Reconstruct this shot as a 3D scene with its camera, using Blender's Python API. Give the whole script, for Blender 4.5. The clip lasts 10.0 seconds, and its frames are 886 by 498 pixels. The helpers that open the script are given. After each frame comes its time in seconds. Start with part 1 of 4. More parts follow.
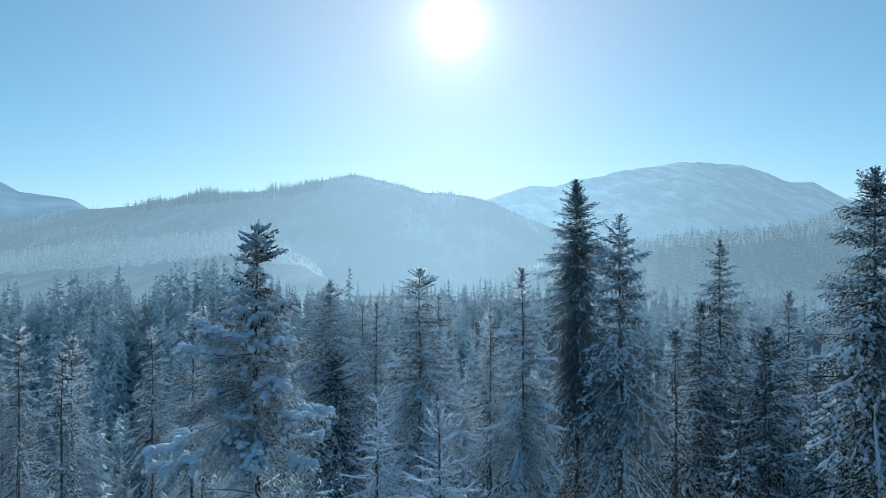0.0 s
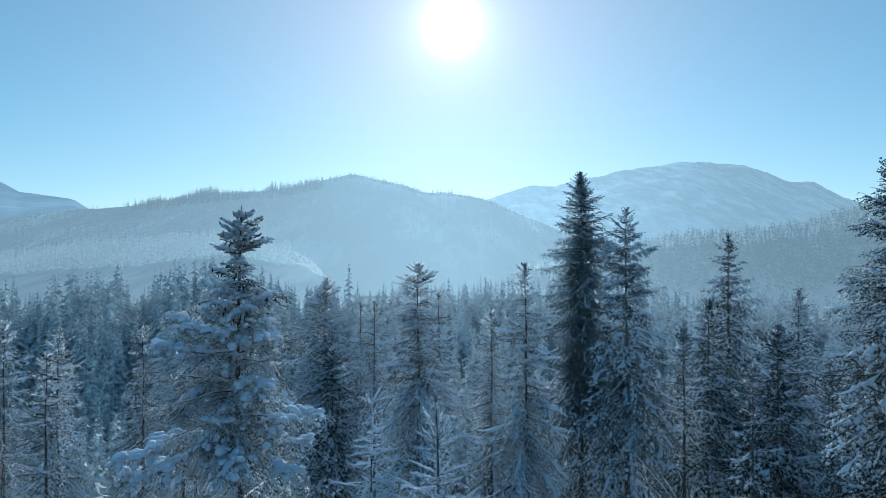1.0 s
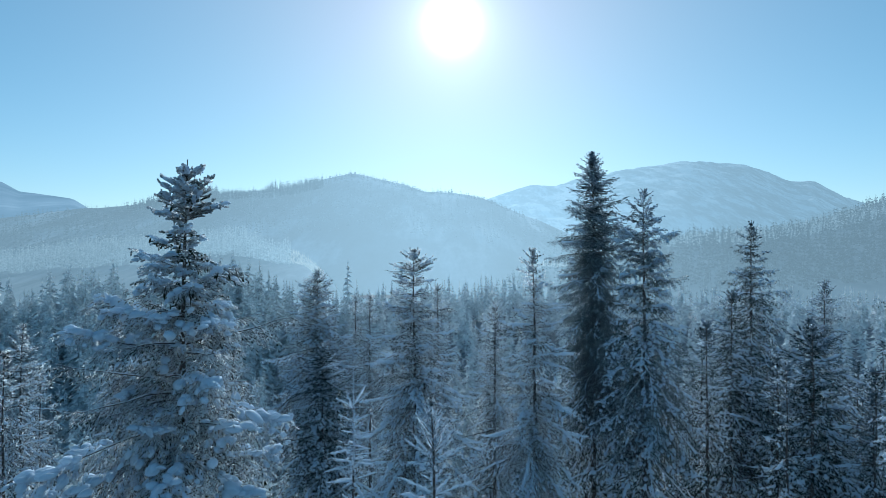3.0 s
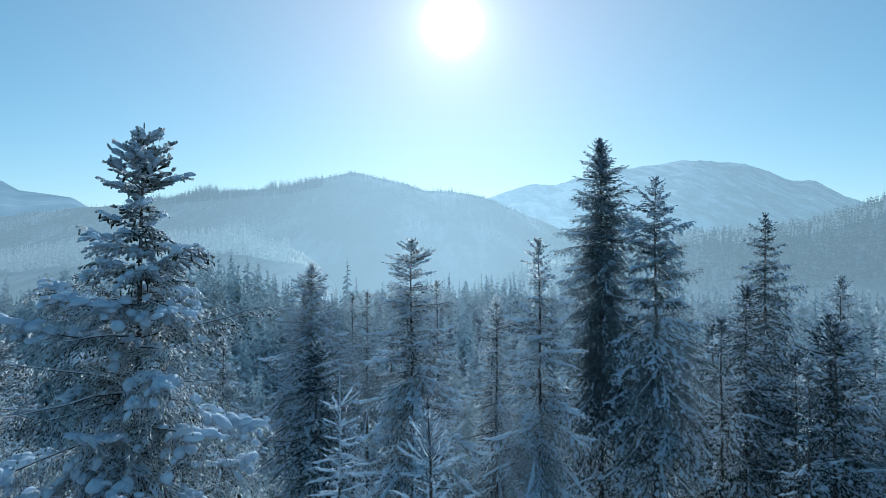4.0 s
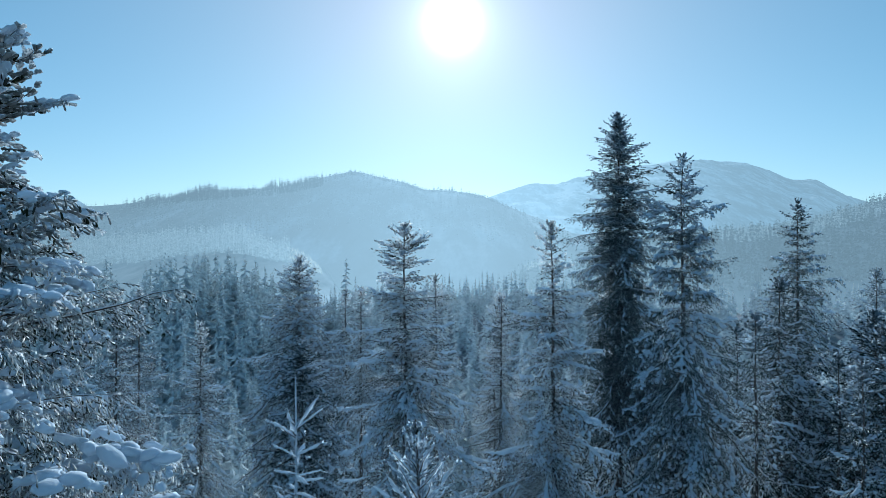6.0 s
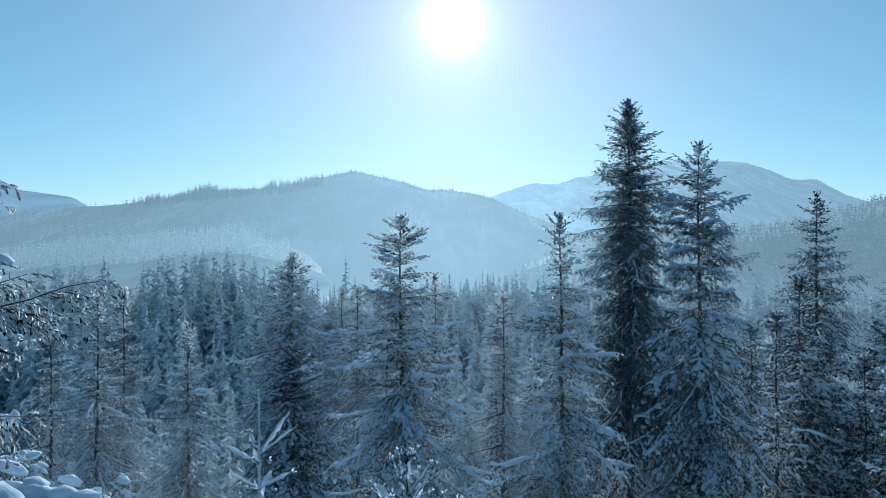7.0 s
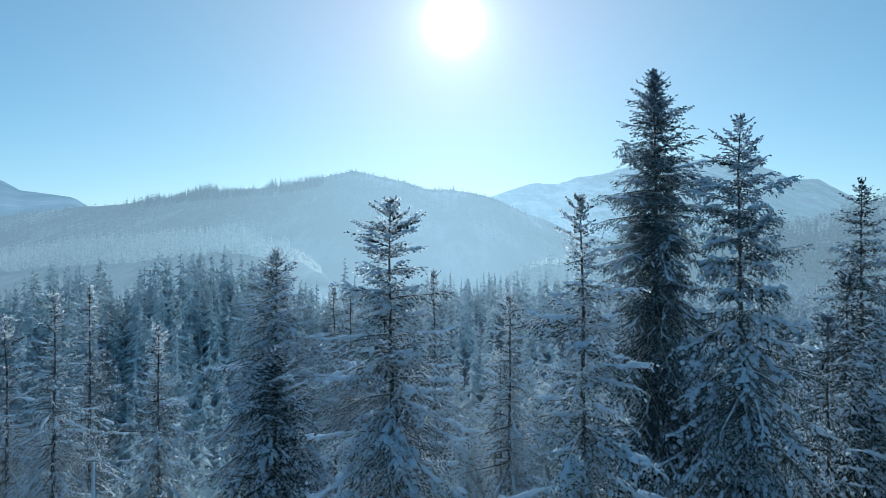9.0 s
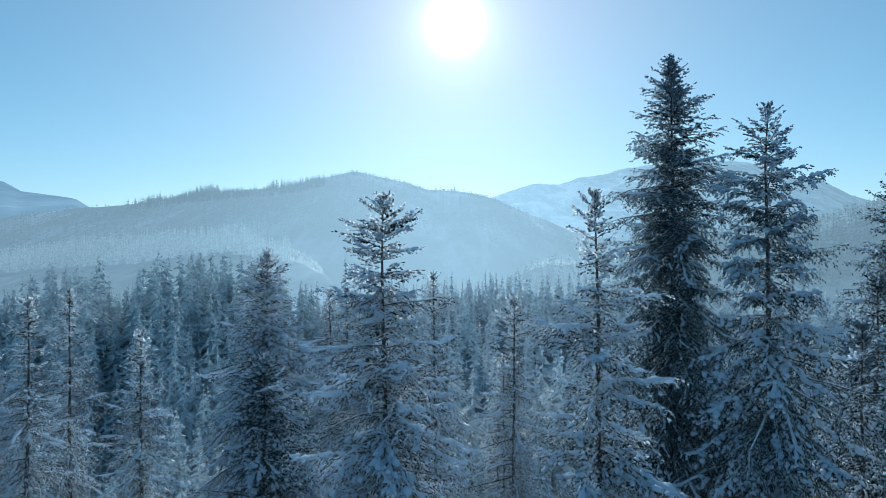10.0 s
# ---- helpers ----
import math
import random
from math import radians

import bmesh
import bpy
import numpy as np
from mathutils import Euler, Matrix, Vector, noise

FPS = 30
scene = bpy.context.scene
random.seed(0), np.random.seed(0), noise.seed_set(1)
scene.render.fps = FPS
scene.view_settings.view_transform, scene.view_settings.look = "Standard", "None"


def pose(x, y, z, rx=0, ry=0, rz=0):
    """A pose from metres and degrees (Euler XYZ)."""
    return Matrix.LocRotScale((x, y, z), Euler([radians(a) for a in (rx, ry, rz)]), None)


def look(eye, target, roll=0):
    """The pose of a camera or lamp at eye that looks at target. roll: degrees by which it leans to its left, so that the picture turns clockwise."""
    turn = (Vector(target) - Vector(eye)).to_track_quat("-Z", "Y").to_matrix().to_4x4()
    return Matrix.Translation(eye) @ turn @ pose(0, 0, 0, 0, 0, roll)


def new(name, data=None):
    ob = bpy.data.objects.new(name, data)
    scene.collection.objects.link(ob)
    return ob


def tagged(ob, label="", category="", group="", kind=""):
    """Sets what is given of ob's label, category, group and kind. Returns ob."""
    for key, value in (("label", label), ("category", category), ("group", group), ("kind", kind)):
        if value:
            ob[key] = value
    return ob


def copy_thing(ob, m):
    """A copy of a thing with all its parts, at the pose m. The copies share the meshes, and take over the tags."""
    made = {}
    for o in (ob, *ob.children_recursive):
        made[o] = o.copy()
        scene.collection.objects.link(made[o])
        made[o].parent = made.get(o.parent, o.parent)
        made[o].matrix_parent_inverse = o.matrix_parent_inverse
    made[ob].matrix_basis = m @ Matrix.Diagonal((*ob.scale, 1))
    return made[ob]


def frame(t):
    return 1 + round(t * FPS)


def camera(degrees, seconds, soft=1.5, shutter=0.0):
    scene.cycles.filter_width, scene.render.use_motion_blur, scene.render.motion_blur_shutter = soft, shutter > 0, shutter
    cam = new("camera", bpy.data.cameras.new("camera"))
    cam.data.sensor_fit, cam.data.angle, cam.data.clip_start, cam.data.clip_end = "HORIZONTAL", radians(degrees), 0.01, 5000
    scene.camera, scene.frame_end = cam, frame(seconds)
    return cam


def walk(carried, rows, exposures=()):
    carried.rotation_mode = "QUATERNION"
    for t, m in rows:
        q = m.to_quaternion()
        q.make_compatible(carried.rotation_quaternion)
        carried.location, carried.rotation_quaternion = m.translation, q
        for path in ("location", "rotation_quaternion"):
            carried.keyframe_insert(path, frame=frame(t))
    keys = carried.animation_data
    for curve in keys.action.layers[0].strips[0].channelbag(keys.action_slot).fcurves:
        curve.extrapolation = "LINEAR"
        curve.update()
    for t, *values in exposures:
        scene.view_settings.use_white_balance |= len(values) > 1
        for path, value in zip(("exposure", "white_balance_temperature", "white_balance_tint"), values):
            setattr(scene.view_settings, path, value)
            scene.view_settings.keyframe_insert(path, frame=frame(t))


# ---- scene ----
# The camera: a drone gliding forward over the treetops while it sinks a little.
cam = camera(70.0, 10.0, soft=0.8)
EYE = 24.0
ROWS = [
    (0.0, 0.000, 0.000, 0.000, -0.000, -0.000, -0.000),
    (0.5, 0.023, 0.772, -0.169, 0.006, -0.006, 0.010),
    (1.0, 0.046, 1.583, -0.335, 0.018, -0.006, 0.020),
    (1.5, 0.066, 2.442, -0.510, 0.024, 0.012, 0.020),
    (2.0, 0.083, 3.364, -0.701, 0.035, 0.000, 0.040),
    (2.5, 0.107, 4.323, -0.911, 0.041, -0.006, 0.040),
    (4.0, 0.164, 7.389, -1.566, 0.059, -0.106, 0.010),
    (4.5, 0.190, 8.403, -1.754, 0.065, -0.112, 0.020),
    (5.0, 0.208, 9.422, -1.922, 0.071, -0.118, 0.030),
    (5.5, 0.235, 10.438, -2.069, 0.089, -0.154, 0.030),
    (7.0, 0.304, 13.492, -2.430, 0.124, -0.148, 0.060),
    (7.5, 0.326, 14.489, -2.525, 0.142, -0.142, 0.070),
    (8.0, 0.353, 15.493, -2.614, 0.165, -0.148, 0.080),
    (8.5, 0.373, 16.507, -2.704, 0.183, -0.154, 0.100),
    (9.0, 0.397, 17.522, -2.777, 0.207, -0.142, 0.100),
    (9.5, 0.420, 18.554, -2.796, 0.260, -0.118, 0.130),
    (10.0, 0.468, 19.613, -2.767, 0.325, -0.089, 0.160),
]
walk(cam, [(t, pose(x, y, EYE + z, 90 + pitch, roll, yaw)) for t, x, y, z, yaw, pitch, roll in ROWS],
     exposures=[(0.0, 0.18, 5400, 1), (10.0, 0.18, 5400, 1)])

# ---- light ----
SUN_AZ, SUN_EL = radians(0.8), radians(19.5)
SUN_DIR = Vector((math.sin(SUN_AZ) * math.cos(SUN_EL), math.cos(SUN_AZ) * math.cos(SUN_EL), math.sin(SUN_EL)))


def calc(nt, op, a, b, clamp=False):
    m = nt.nodes.new("ShaderNodeMath")
    m.operation, m.use_clamp = op, clamp
    for i, v in enumerate((a, b)):
        if isinstance(v, (int, float)):
            m.inputs[i].default_value = v
        else:
            nt.links.new(v, m.inputs[i])
    return m.outputs[0]


def build_world():
    world = bpy.data.worlds.new("winter_sky")
    scene.world = world
    world.use_nodes = True
    nt = world.node_tree
    nt.nodes.clear()
    out = nt.nodes.new("ShaderNodeOutputWorld")
    sky = nt.nodes.new("ShaderNodeTexSky")
    sky.sky_type = "NISHITA"
    sky.sun_disc = False
    sky.sun_elevation, sky.sun_rotation = SUN_EL, SUN_AZ
    sky.altitude, sky.air_density, sky.dust_density, sky.ozone_density = 1200, 1.0, 0.3, 2.2
    bg = nt.nodes.new("ShaderNodeBackground")
    bg.inputs["Strength"].default_value = 0.088
    # thin winter haze evens the sky out between zenith and horizon
    even = nt.nodes.new("ShaderNodeGamma")
    even.inputs["Gamma"].default_value = 0.76
    nt.links.new(sky.outputs[0], even.inputs["Color"])
    tint = nt.nodes.new("ShaderNodeMix")
    tint.data_type, tint.blend_type = "RGBA", "MULTIPLY"
    tint.inputs[0].default_value = 1.0
    tint.inputs[7].default_value = (*SKY_TINT, 1)
    nt.links.new(even.outputs[0], tint.inputs[6])
    nt.links.new(tint.outputs[2], bg.inputs["Color"])
    # the bright aureole round the low winter sun
    coord = nt.nodes.new("ShaderNodeTexCoord")
    unit = nt.nodes.new("ShaderNodeVectorMath")
    unit.operation = "NORMALIZE"
    nt.links.new(coord.outputs["Generated"], unit.inputs[0])
    dot = nt.nodes.new("ShaderNodeVectorMath")
    dot.operation = "DOT_PRODUCT"
    dot.inputs[1].default_value = SUN_DIR
    nt.links.new(unit.outputs[0], dot.inputs[0])
    pos = nt.nodes.new("ShaderNodeMath")
    pos.operation = "MAXIMUM"
    pos.inputs[1].default_value = 0.0
    nt.links.new(dot.outputs["Value"], pos.inputs[0])
    total = bg.outputs[0]
    for power, gain, colour in AUREOLE:
        p = nt.nodes.new("ShaderNodeMath")
        p.operation = "POWER"
        p.inputs[1].default_value = power
        nt.links.new(pos.outputs[0], p.inputs[0])
        g = nt.nodes.new("ShaderNodeMath")
        g.operation = "MULTIPLY"
        g.inputs[1].default_value = gain
        nt.links.new(p.outputs[0], g.inputs[0])
        glow = nt.nodes.new("ShaderNodeBackground")
        glow.inputs["Color"].default_value = (*colour, 1)
        nt.links.new(g.outputs[0], glow.inputs["Strength"])
        add = nt.nodes.new("ShaderNodeAddShader")
        nt.links.new(total, add.inputs[0])
        nt.links.new(glow.outputs[0], add.inputs[1])
        total = add.outputs[0]
    # paler air low over the horizon, all round
    up = nt.nodes.new("ShaderNodeSeparateXYZ")
    nt.links.new(unit.outputs[0], up.inputs[0])
    low = calc(nt, "POWER", calc(nt, "SUBTRACT", 1.0, calc(nt, "ABSOLUTE", up.outputs["Z"], 0.0)), 9.0)
    veil = nt.nodes.new("ShaderNodeBackground")
    veil.inputs["Color"].default_value = (*VEIL, 1)
    nt.links.new(low, veil.inputs["Strength"])
    add = nt.nodes.new("ShaderNodeAddShader")
    nt.links.new(total, add.inputs[0])
    nt.links.new(veil.outputs[0], add.inputs[1])
    nt.links.new(add.outputs[0], out.inputs["Surface"])


VEIL = (0.16, 0.0, 0.055)
SKY_TINT = (1.06, 1.53, 1.52)
AUREOLE = ((2200, 2.0, (1.0, 0.95, 0.9)), (350, 0.30, (1.0, 0.95, 0.9)), (45, 0.09, (1.7, 0.6, 0.7)), (7, 0.19, (1.0, 0.64, 0.42)))
build_world()
sun = new("sun", bpy.data.lights.new("sun", "SUN"))
sun.data.energy, sun.data.angle, sun.data.color = 5.0, radians(0.55), (1.0, 0.95, 0.87)
sun.matrix_world = look((0, 0, 0), -SUN_DIR)
sun.location = (0, 0, 120)


# ---- materials ----
def node_mat(name):
    mat = bpy.data.materials.new(name)
    mat.use_nodes = True
    nt = mat.node_tree
    nt.nodes.clear()
    return mat, nt, nt.nodes.new("ShaderNodeOutputMaterial")


def noise_node(nt, scale, detail=3.0, rough=0.55, stretch=1.0):
    coord = nt.nodes.new("ShaderNodeTexCoord")
    tex = nt.nodes.new("ShaderNodeTexNoise")
    tex.inputs["Scale"].default_value = scale
    tex.inputs["Detail"].default_value = detail
    tex.inputs["Roughness"].default_value = rough
    run = nt.nodes.new("ShaderNodeMapping")
    run.inputs["Scale"].default_value = (1.0, stretch, 1.0)
    nt.links.new(coord.outputs["Object"], run.inputs["Vector"])
    nt.links.new(run.outputs[0], tex.inputs["Vector"])
    return tex.outputs["Fac"]


def ramp(nt, fac, stops):
    r = nt.nodes.new("ShaderNodeValToRGB")
    while len(r.color_ramp.elements) < len(stops):
        r.color_ramp.elements.new(0.5)
    for e, (p, c) in zip(r.color_ramp.elements, stops):
        e.position, e.color = p, (*c, 1)
    nt.links.new(fac, r.inputs[0])
    return r.outputs[0]


def mix_rgb(nt, fac, a, b):
    m = nt.nodes.new("ShaderNodeMix")
    m.data_type = "RGBA"
    for sock, v in ((m.inputs[0], fac), (m.inputs[6], a), (m.inputs[7], b)):
        if isinstance(v, tuple):
            sock.default_value = (*v, 1)
        elif isinstance(v, (int, float)):
            sock.default_value = v
        else:
            nt.links.new(v, sock)
    return m.outputs[2]


def diffuse_translucent(nt, out, colour, share, bump=None, strength=0.3, distance=0.02):
    d = nt.nodes.new("ShaderNodeBsdfDiffuse")
    t = nt.nodes.new("ShaderNodeBsdfTranslucent")
    for s in (d, t):
        nt.links.new(colour, s.inputs["Color"])
    if bump is not None:
        b = nt.nodes.new("ShaderNodeBump")
        b.inputs["Strength"].default_value, b.inputs["Distance"].default_value = strength, distance
        nt.links.new(bump, b.inputs["Height"])
        nt.links.new(b.outputs[0], d.inputs["Normal"])
    m = nt.nodes.new("ShaderNodeMixShader")
    if isinstance(share, (int, float)):
        m.inputs[0].default_value = share
    else:
        nt.links.new(share, m.inputs[0])
    nt.links.new(d.outputs[0], m.inputs[1])
    nt.links.new(t.outputs[0], m.inputs[2])
    if out is not None:
        nt.links.new(m.outputs[0], out.inputs["Surface"])
    return m.outputs[0]


def normal_up(nt):
    geo = nt.nodes.new("ShaderNodeNewGeometry")
    sep = nt.nodes.new("ShaderNodeSeparateXYZ")
    nt.links.new(geo.outputs["Normal"], sep.inputs[0])
    return sep.outputs["Z"], geo.outputs["Random Per Island"]


def needle_mat(name, frost, snow_edge, green, hoar=(0.46, 0.60, 0.71), share=0.36, spread=1.25, laid=True):
    """Needled twigs: green, some rimed with hoarfrost, with snow lying on the upper sides."""
    mat, nt, out = node_mat(name)
    up, rnd = normal_up(nt)
    patch = noise_node(nt, 1.3, 2.0)
    rime = calc(nt, "ADD", calc(nt, "MULTIPLY", rnd, 0.55), calc(nt, "MULTIPLY", patch, 0.8))
    if laid:
        # rime settles on the upper side of each bough, and thins lower down to paint in shade
        rime_shade = nt.nodes.new("ShaderNodeAttribute")
        rime_shade.attribute_name = "rime"
        rime = calc(nt, "ADD", calc(nt, "ADD", calc(nt, "MULTIPLY", rnd, 0.14), calc(nt, "MULTIPLY", patch, 0.28)), calc(nt, "MULTIPLY", rime_shade.outputs["Fac"], 0.93))
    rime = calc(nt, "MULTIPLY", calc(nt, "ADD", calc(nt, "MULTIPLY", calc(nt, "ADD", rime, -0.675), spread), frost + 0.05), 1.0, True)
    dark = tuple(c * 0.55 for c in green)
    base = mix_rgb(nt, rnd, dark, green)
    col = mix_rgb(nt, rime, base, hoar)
    lying = calc(nt, "MULTIPLY", calc(nt, "SUBTRACT", calc(nt, "ADD", up, calc(nt, "MULTIPLY", patch, 0.7)), snow_edge), 4.0, True)
    col = mix_rgb(nt, lying, col, (0.82, 0.86, 0.89))
    diffuse_translucent(nt, out, col, calc(nt, "ADD", calc(nt, "MULTIPLY", rime, share), 0.1))
    return mat


def snow_mat(name, tint=(0.75, 0.84, 0.94), scale=9.0):
    mat, nt, out = node_mat(name)
    fine = noise_node(nt, scale, 5.0, 0.6)
    wide = noise_node(nt, scale * 0.12, 2.0)
    low = tuple(c * 0.93 for c in tint)
    col = mix_rgb(nt, wide, low, tint)
    diffuse_translucent(nt, out, col, 0.36, fine, 0.8, 0.04)
    return mat


def bark_mat(name):
    mat, nt, out = node_mat(name)
    n = noise_node(nt, 14.0, 6.0, 0.7)
    wide = noise_node(nt, 1.1, 2.0)
    col = ramp(nt, n, ((0.3, (0.018, 0.014, 0.012)), (0.52, (0.085, 0.066, 0.055)), (0.62, (0.42, 0.44, 0.47))))
    col = mix_rgb(nt, calc(nt, "MULTIPLY", wide, 0.5), col, (0.05, 0.042, 0.038))
    p = nt.nodes.new("ShaderNodeBsdfPrincipled")
    p.inputs["Roughness"].default_value = 0.9
    nt.links.new(col, p.inputs["Base Color"])
    b = nt.nodes.new("ShaderNodeBump")
    b.inputs["Strength"].default_value, b.inputs["Distance"].default_value = 0.7, 0.03
    nt.links.new(n, b.inputs["Height"])
    nt.links.new(b.outputs[0], p.inputs["Normal"])
    nt.links.new(p.outputs[0], out.inputs["Surface"])
    return mat


def limb_mat(name):
    """Bare wood of limbs below, snow and rime on the upper side."""
    mat, nt, out = node_mat(name)
    up, rnd = normal_up(nt)
    n = noise_node(nt, 6.0, 4.0)
    wood = ramp(nt, n, ((0.35, (0.03, 0.024, 0.02)), (0.7, (0.12, 0.10, 0.09))))
    lying = calc(nt, "MULTIPLY", calc(nt, "ADD", calc(nt, "SUBTRACT", n, 0.85), up), 3.0, True)
    col = mix_rgb(nt, lying, wood, (0.82, 0.84, 0.87))
    diffuse_translucent(nt, out, col, 0.1)
    return mat


def haze_glow_mat(name, stops, scale, haze_share, glow, snow_edge=None, share=0.15):
    """Hills and woods of the far backdrop: their own colours, with bright winter haze painted in as emission."""
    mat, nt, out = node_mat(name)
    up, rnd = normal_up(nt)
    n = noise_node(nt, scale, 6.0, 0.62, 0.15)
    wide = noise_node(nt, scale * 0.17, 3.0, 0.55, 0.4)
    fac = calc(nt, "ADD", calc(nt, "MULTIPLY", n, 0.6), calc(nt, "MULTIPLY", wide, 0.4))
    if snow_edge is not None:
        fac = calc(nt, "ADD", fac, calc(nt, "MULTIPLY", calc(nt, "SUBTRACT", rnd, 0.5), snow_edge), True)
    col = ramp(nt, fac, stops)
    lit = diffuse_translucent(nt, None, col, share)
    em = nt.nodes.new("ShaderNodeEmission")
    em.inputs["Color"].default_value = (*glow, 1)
    # the painted haze glows brighter towards the sun
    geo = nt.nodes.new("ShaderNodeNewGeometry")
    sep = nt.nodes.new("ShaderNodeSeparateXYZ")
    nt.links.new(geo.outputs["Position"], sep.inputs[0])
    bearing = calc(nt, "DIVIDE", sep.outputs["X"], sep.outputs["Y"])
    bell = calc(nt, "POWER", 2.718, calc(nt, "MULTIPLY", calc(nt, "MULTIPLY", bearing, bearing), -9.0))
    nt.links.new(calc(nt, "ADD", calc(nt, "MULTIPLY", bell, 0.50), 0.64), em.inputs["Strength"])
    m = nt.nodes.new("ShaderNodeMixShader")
    m.inputs[0].default_value = haze_share
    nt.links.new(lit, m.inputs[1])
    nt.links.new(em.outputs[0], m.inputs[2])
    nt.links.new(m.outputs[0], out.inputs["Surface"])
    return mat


GREEN = (0.045, 0.056, 0.038)
TEAL = (0.022, 0.042, 0.038)
NEEDLE_DARK = needle_mat("needles_green", 0.30, 1.0, TEAL, (0.47, 0.57, 0.68), 0.7, 1.7)
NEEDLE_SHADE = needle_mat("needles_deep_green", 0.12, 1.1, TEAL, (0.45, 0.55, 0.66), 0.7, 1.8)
NEEDLE_RIME = needle_mat("needles_rimed", 0.15, 0.85, (0.028, 0.036, 0.032), (0.80, 0.84, 0.88), 0.85, 3.4)
NEEDLE_PALE = needle_mat("needles_thickly_rimed", 0.15, 0.8, (0.030, 0.036, 0.034), (0.80, 0.84, 0.88), 0.85, 3.4)
NEEDLE_HEAVY = needle_mat("needles_snowy", 0.24, 0.72, GREEN, (0.72, 0.76, 0.80), 0.8, 2.4)
# frosted needles across the valley, base colour paled to paint in haze
NEEDLE_FAR = needle_mat("needles_hoar_haze", 0.60, 1.7, (0.56, 0.64, 0.68), (0.74, 0.80, 0.83), 0.1, laid=False)
NEEDLE_MIST = needle_mat("needles_haze_white", 0.60, 1.9, (0.74, 0.80, 0.84), (0.86, 0.90, 0.92), 0.0, laid=False)
SNOW = snow_mat("snow_pads")
# grey instead of white, standing in for the shade of dense forest
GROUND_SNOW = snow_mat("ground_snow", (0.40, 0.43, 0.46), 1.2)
BARK = bark_mat("spruce_bark")
LIMB = limb_mat("snowy_limbs")
CONE = needle_mat("spruce_cones", 0.25, 0.9, (0.10, 0.055, 0.03), laid=False)

# haze colour that the far hills and woods give off themselves
HAZE_GLOW = (0.53, 0.715, 0.825)
HILL_MAIN = haze_glow_mat("far_hill", ((0.38, (0.02, 0.04, 0.05)), (0.5, (0.12, 0.16, 0.19)), (0.62, (0.6, 0.64, 0.68))), 0.012, 0.57, HAZE_GLOW)
HILL_BENCH = haze_glow_mat("snowy_bench", ((0.38, (0.10, 0.14, 0.17)), (0.62, (0.50, 0.55, 0.60))), 0.03, 0.48, HAZE_GLOW, None, 0.4)
HILL_RIGHT = haze_glow_mat("wooded_ridge", ((0.35, (0.05, 0.08, 0.10)), (0.7, (0.3, 0.35, 0.4))), 0.02, 0.48, HAZE_GLOW)
MOUNTAIN = haze_glow_mat("far_mountain", ((0.42, (0.06, 0.09, 0.12)), (0.49, (0.3, 0.34, 0.38)), (0.57, (0.85, 0.88, 0.92))), 0.02, 0.72, (0.52, 0.73, 0.86))
MOUNTAIN_WEST = haze_glow_mat("far_shoulder", ((0.42, (0.05, 0.08, 0.11)), (0.6, (0.3, 0.34, 0.4)), (0.75, (0.85, 0.88, 0.92))), 0.006, 0.62, (0.45, 0.69, 0.88))
WOOD_MAIN = haze_glow_mat("far_woods", ((0.2, (0.02, 0.04, 0.05)), (0.8, (0.12, 0.16, 0.18))), 0.05, 0.5, HAZE_GLOW, 0.6)
WOOD_SLOPE = haze_glow_mat("hazy_woods", ((0.2, (0.03, 0.06, 0.07)), (0.8, (0.34, 0.38, 0.40))), 0.05, 0.54, HAZE_GLOW, 0.6)
WOOD_BENCH = haze_glow_mat("frosted_far_woods", ((0.1, (0.14, 0.18, 0.20)), (0.8, (0.70, 0.72, 0.72))), 0.05, 0.55, HAZE_GLOW, 0.7, 0.5)
WOOD_CLEAR = haze_glow_mat("frosted_clearing", ((0.1, (0.55, 0.56, 0.55)), (0.8, (0.93, 0.91, 0.86))), 0.05, 0.38, HAZE_GLOW, 0.5, 0.7)
WOOD_RIGHT = haze_glow_mat("ridge_woods", ((0.3, (0.05, 0.08, 0.09)), (0.66, (0.14, 0.18, 0.2)), (0.95, (0.5, 0.54, 0.56))), 0.012, 0.46, HAZE_GLOW, 0.5, 0.3)


# ---- mesh helpers ----
def mesh_from(name, verts, faces, mat, smooth=False):
    """A mesh of triangles (or quads) from two arrays."""
    verts, faces = np.asarray(verts, np.float32), np.asarray(faces, np.int32)
    me = bpy.data.meshes.new(name)
    n, k = faces.shape
    me.vertices.add(len(verts))
    me.vertices.foreach_set("co", verts.ravel())
    me.loops.add(n * k)
    me.loops.foreach_set("vertex_index", faces.ravel())
    me.polygons.add(n)
    me.polygons.foreach_set("loop_start", np.arange(0, n * k, k, dtype=np.int32))
    me.polygons.foreach_set("use_smooth", np.full(n, smooth))
    me.update(calc_edges=True)
    me.validate()
    me.materials.append(mat)
    return me


def part(name, me, parent, label=""):
    ob = new(name, me)
    ob.parent = parent
    return tagged(ob, label)


def unit(a):
    return a / np.maximum(np.linalg.norm(a, axis=-1, keepdims=True), 1e-9)


def side_axes(d):
    up = np.where(np.abs(d[:, 2:3]) > 0.95, np.array([[1.0, 0, 0]]), np.array([[0, 0, 1.0]]))
    s = unit(np.cross(d, up))
    return s, np.cross(s, d)


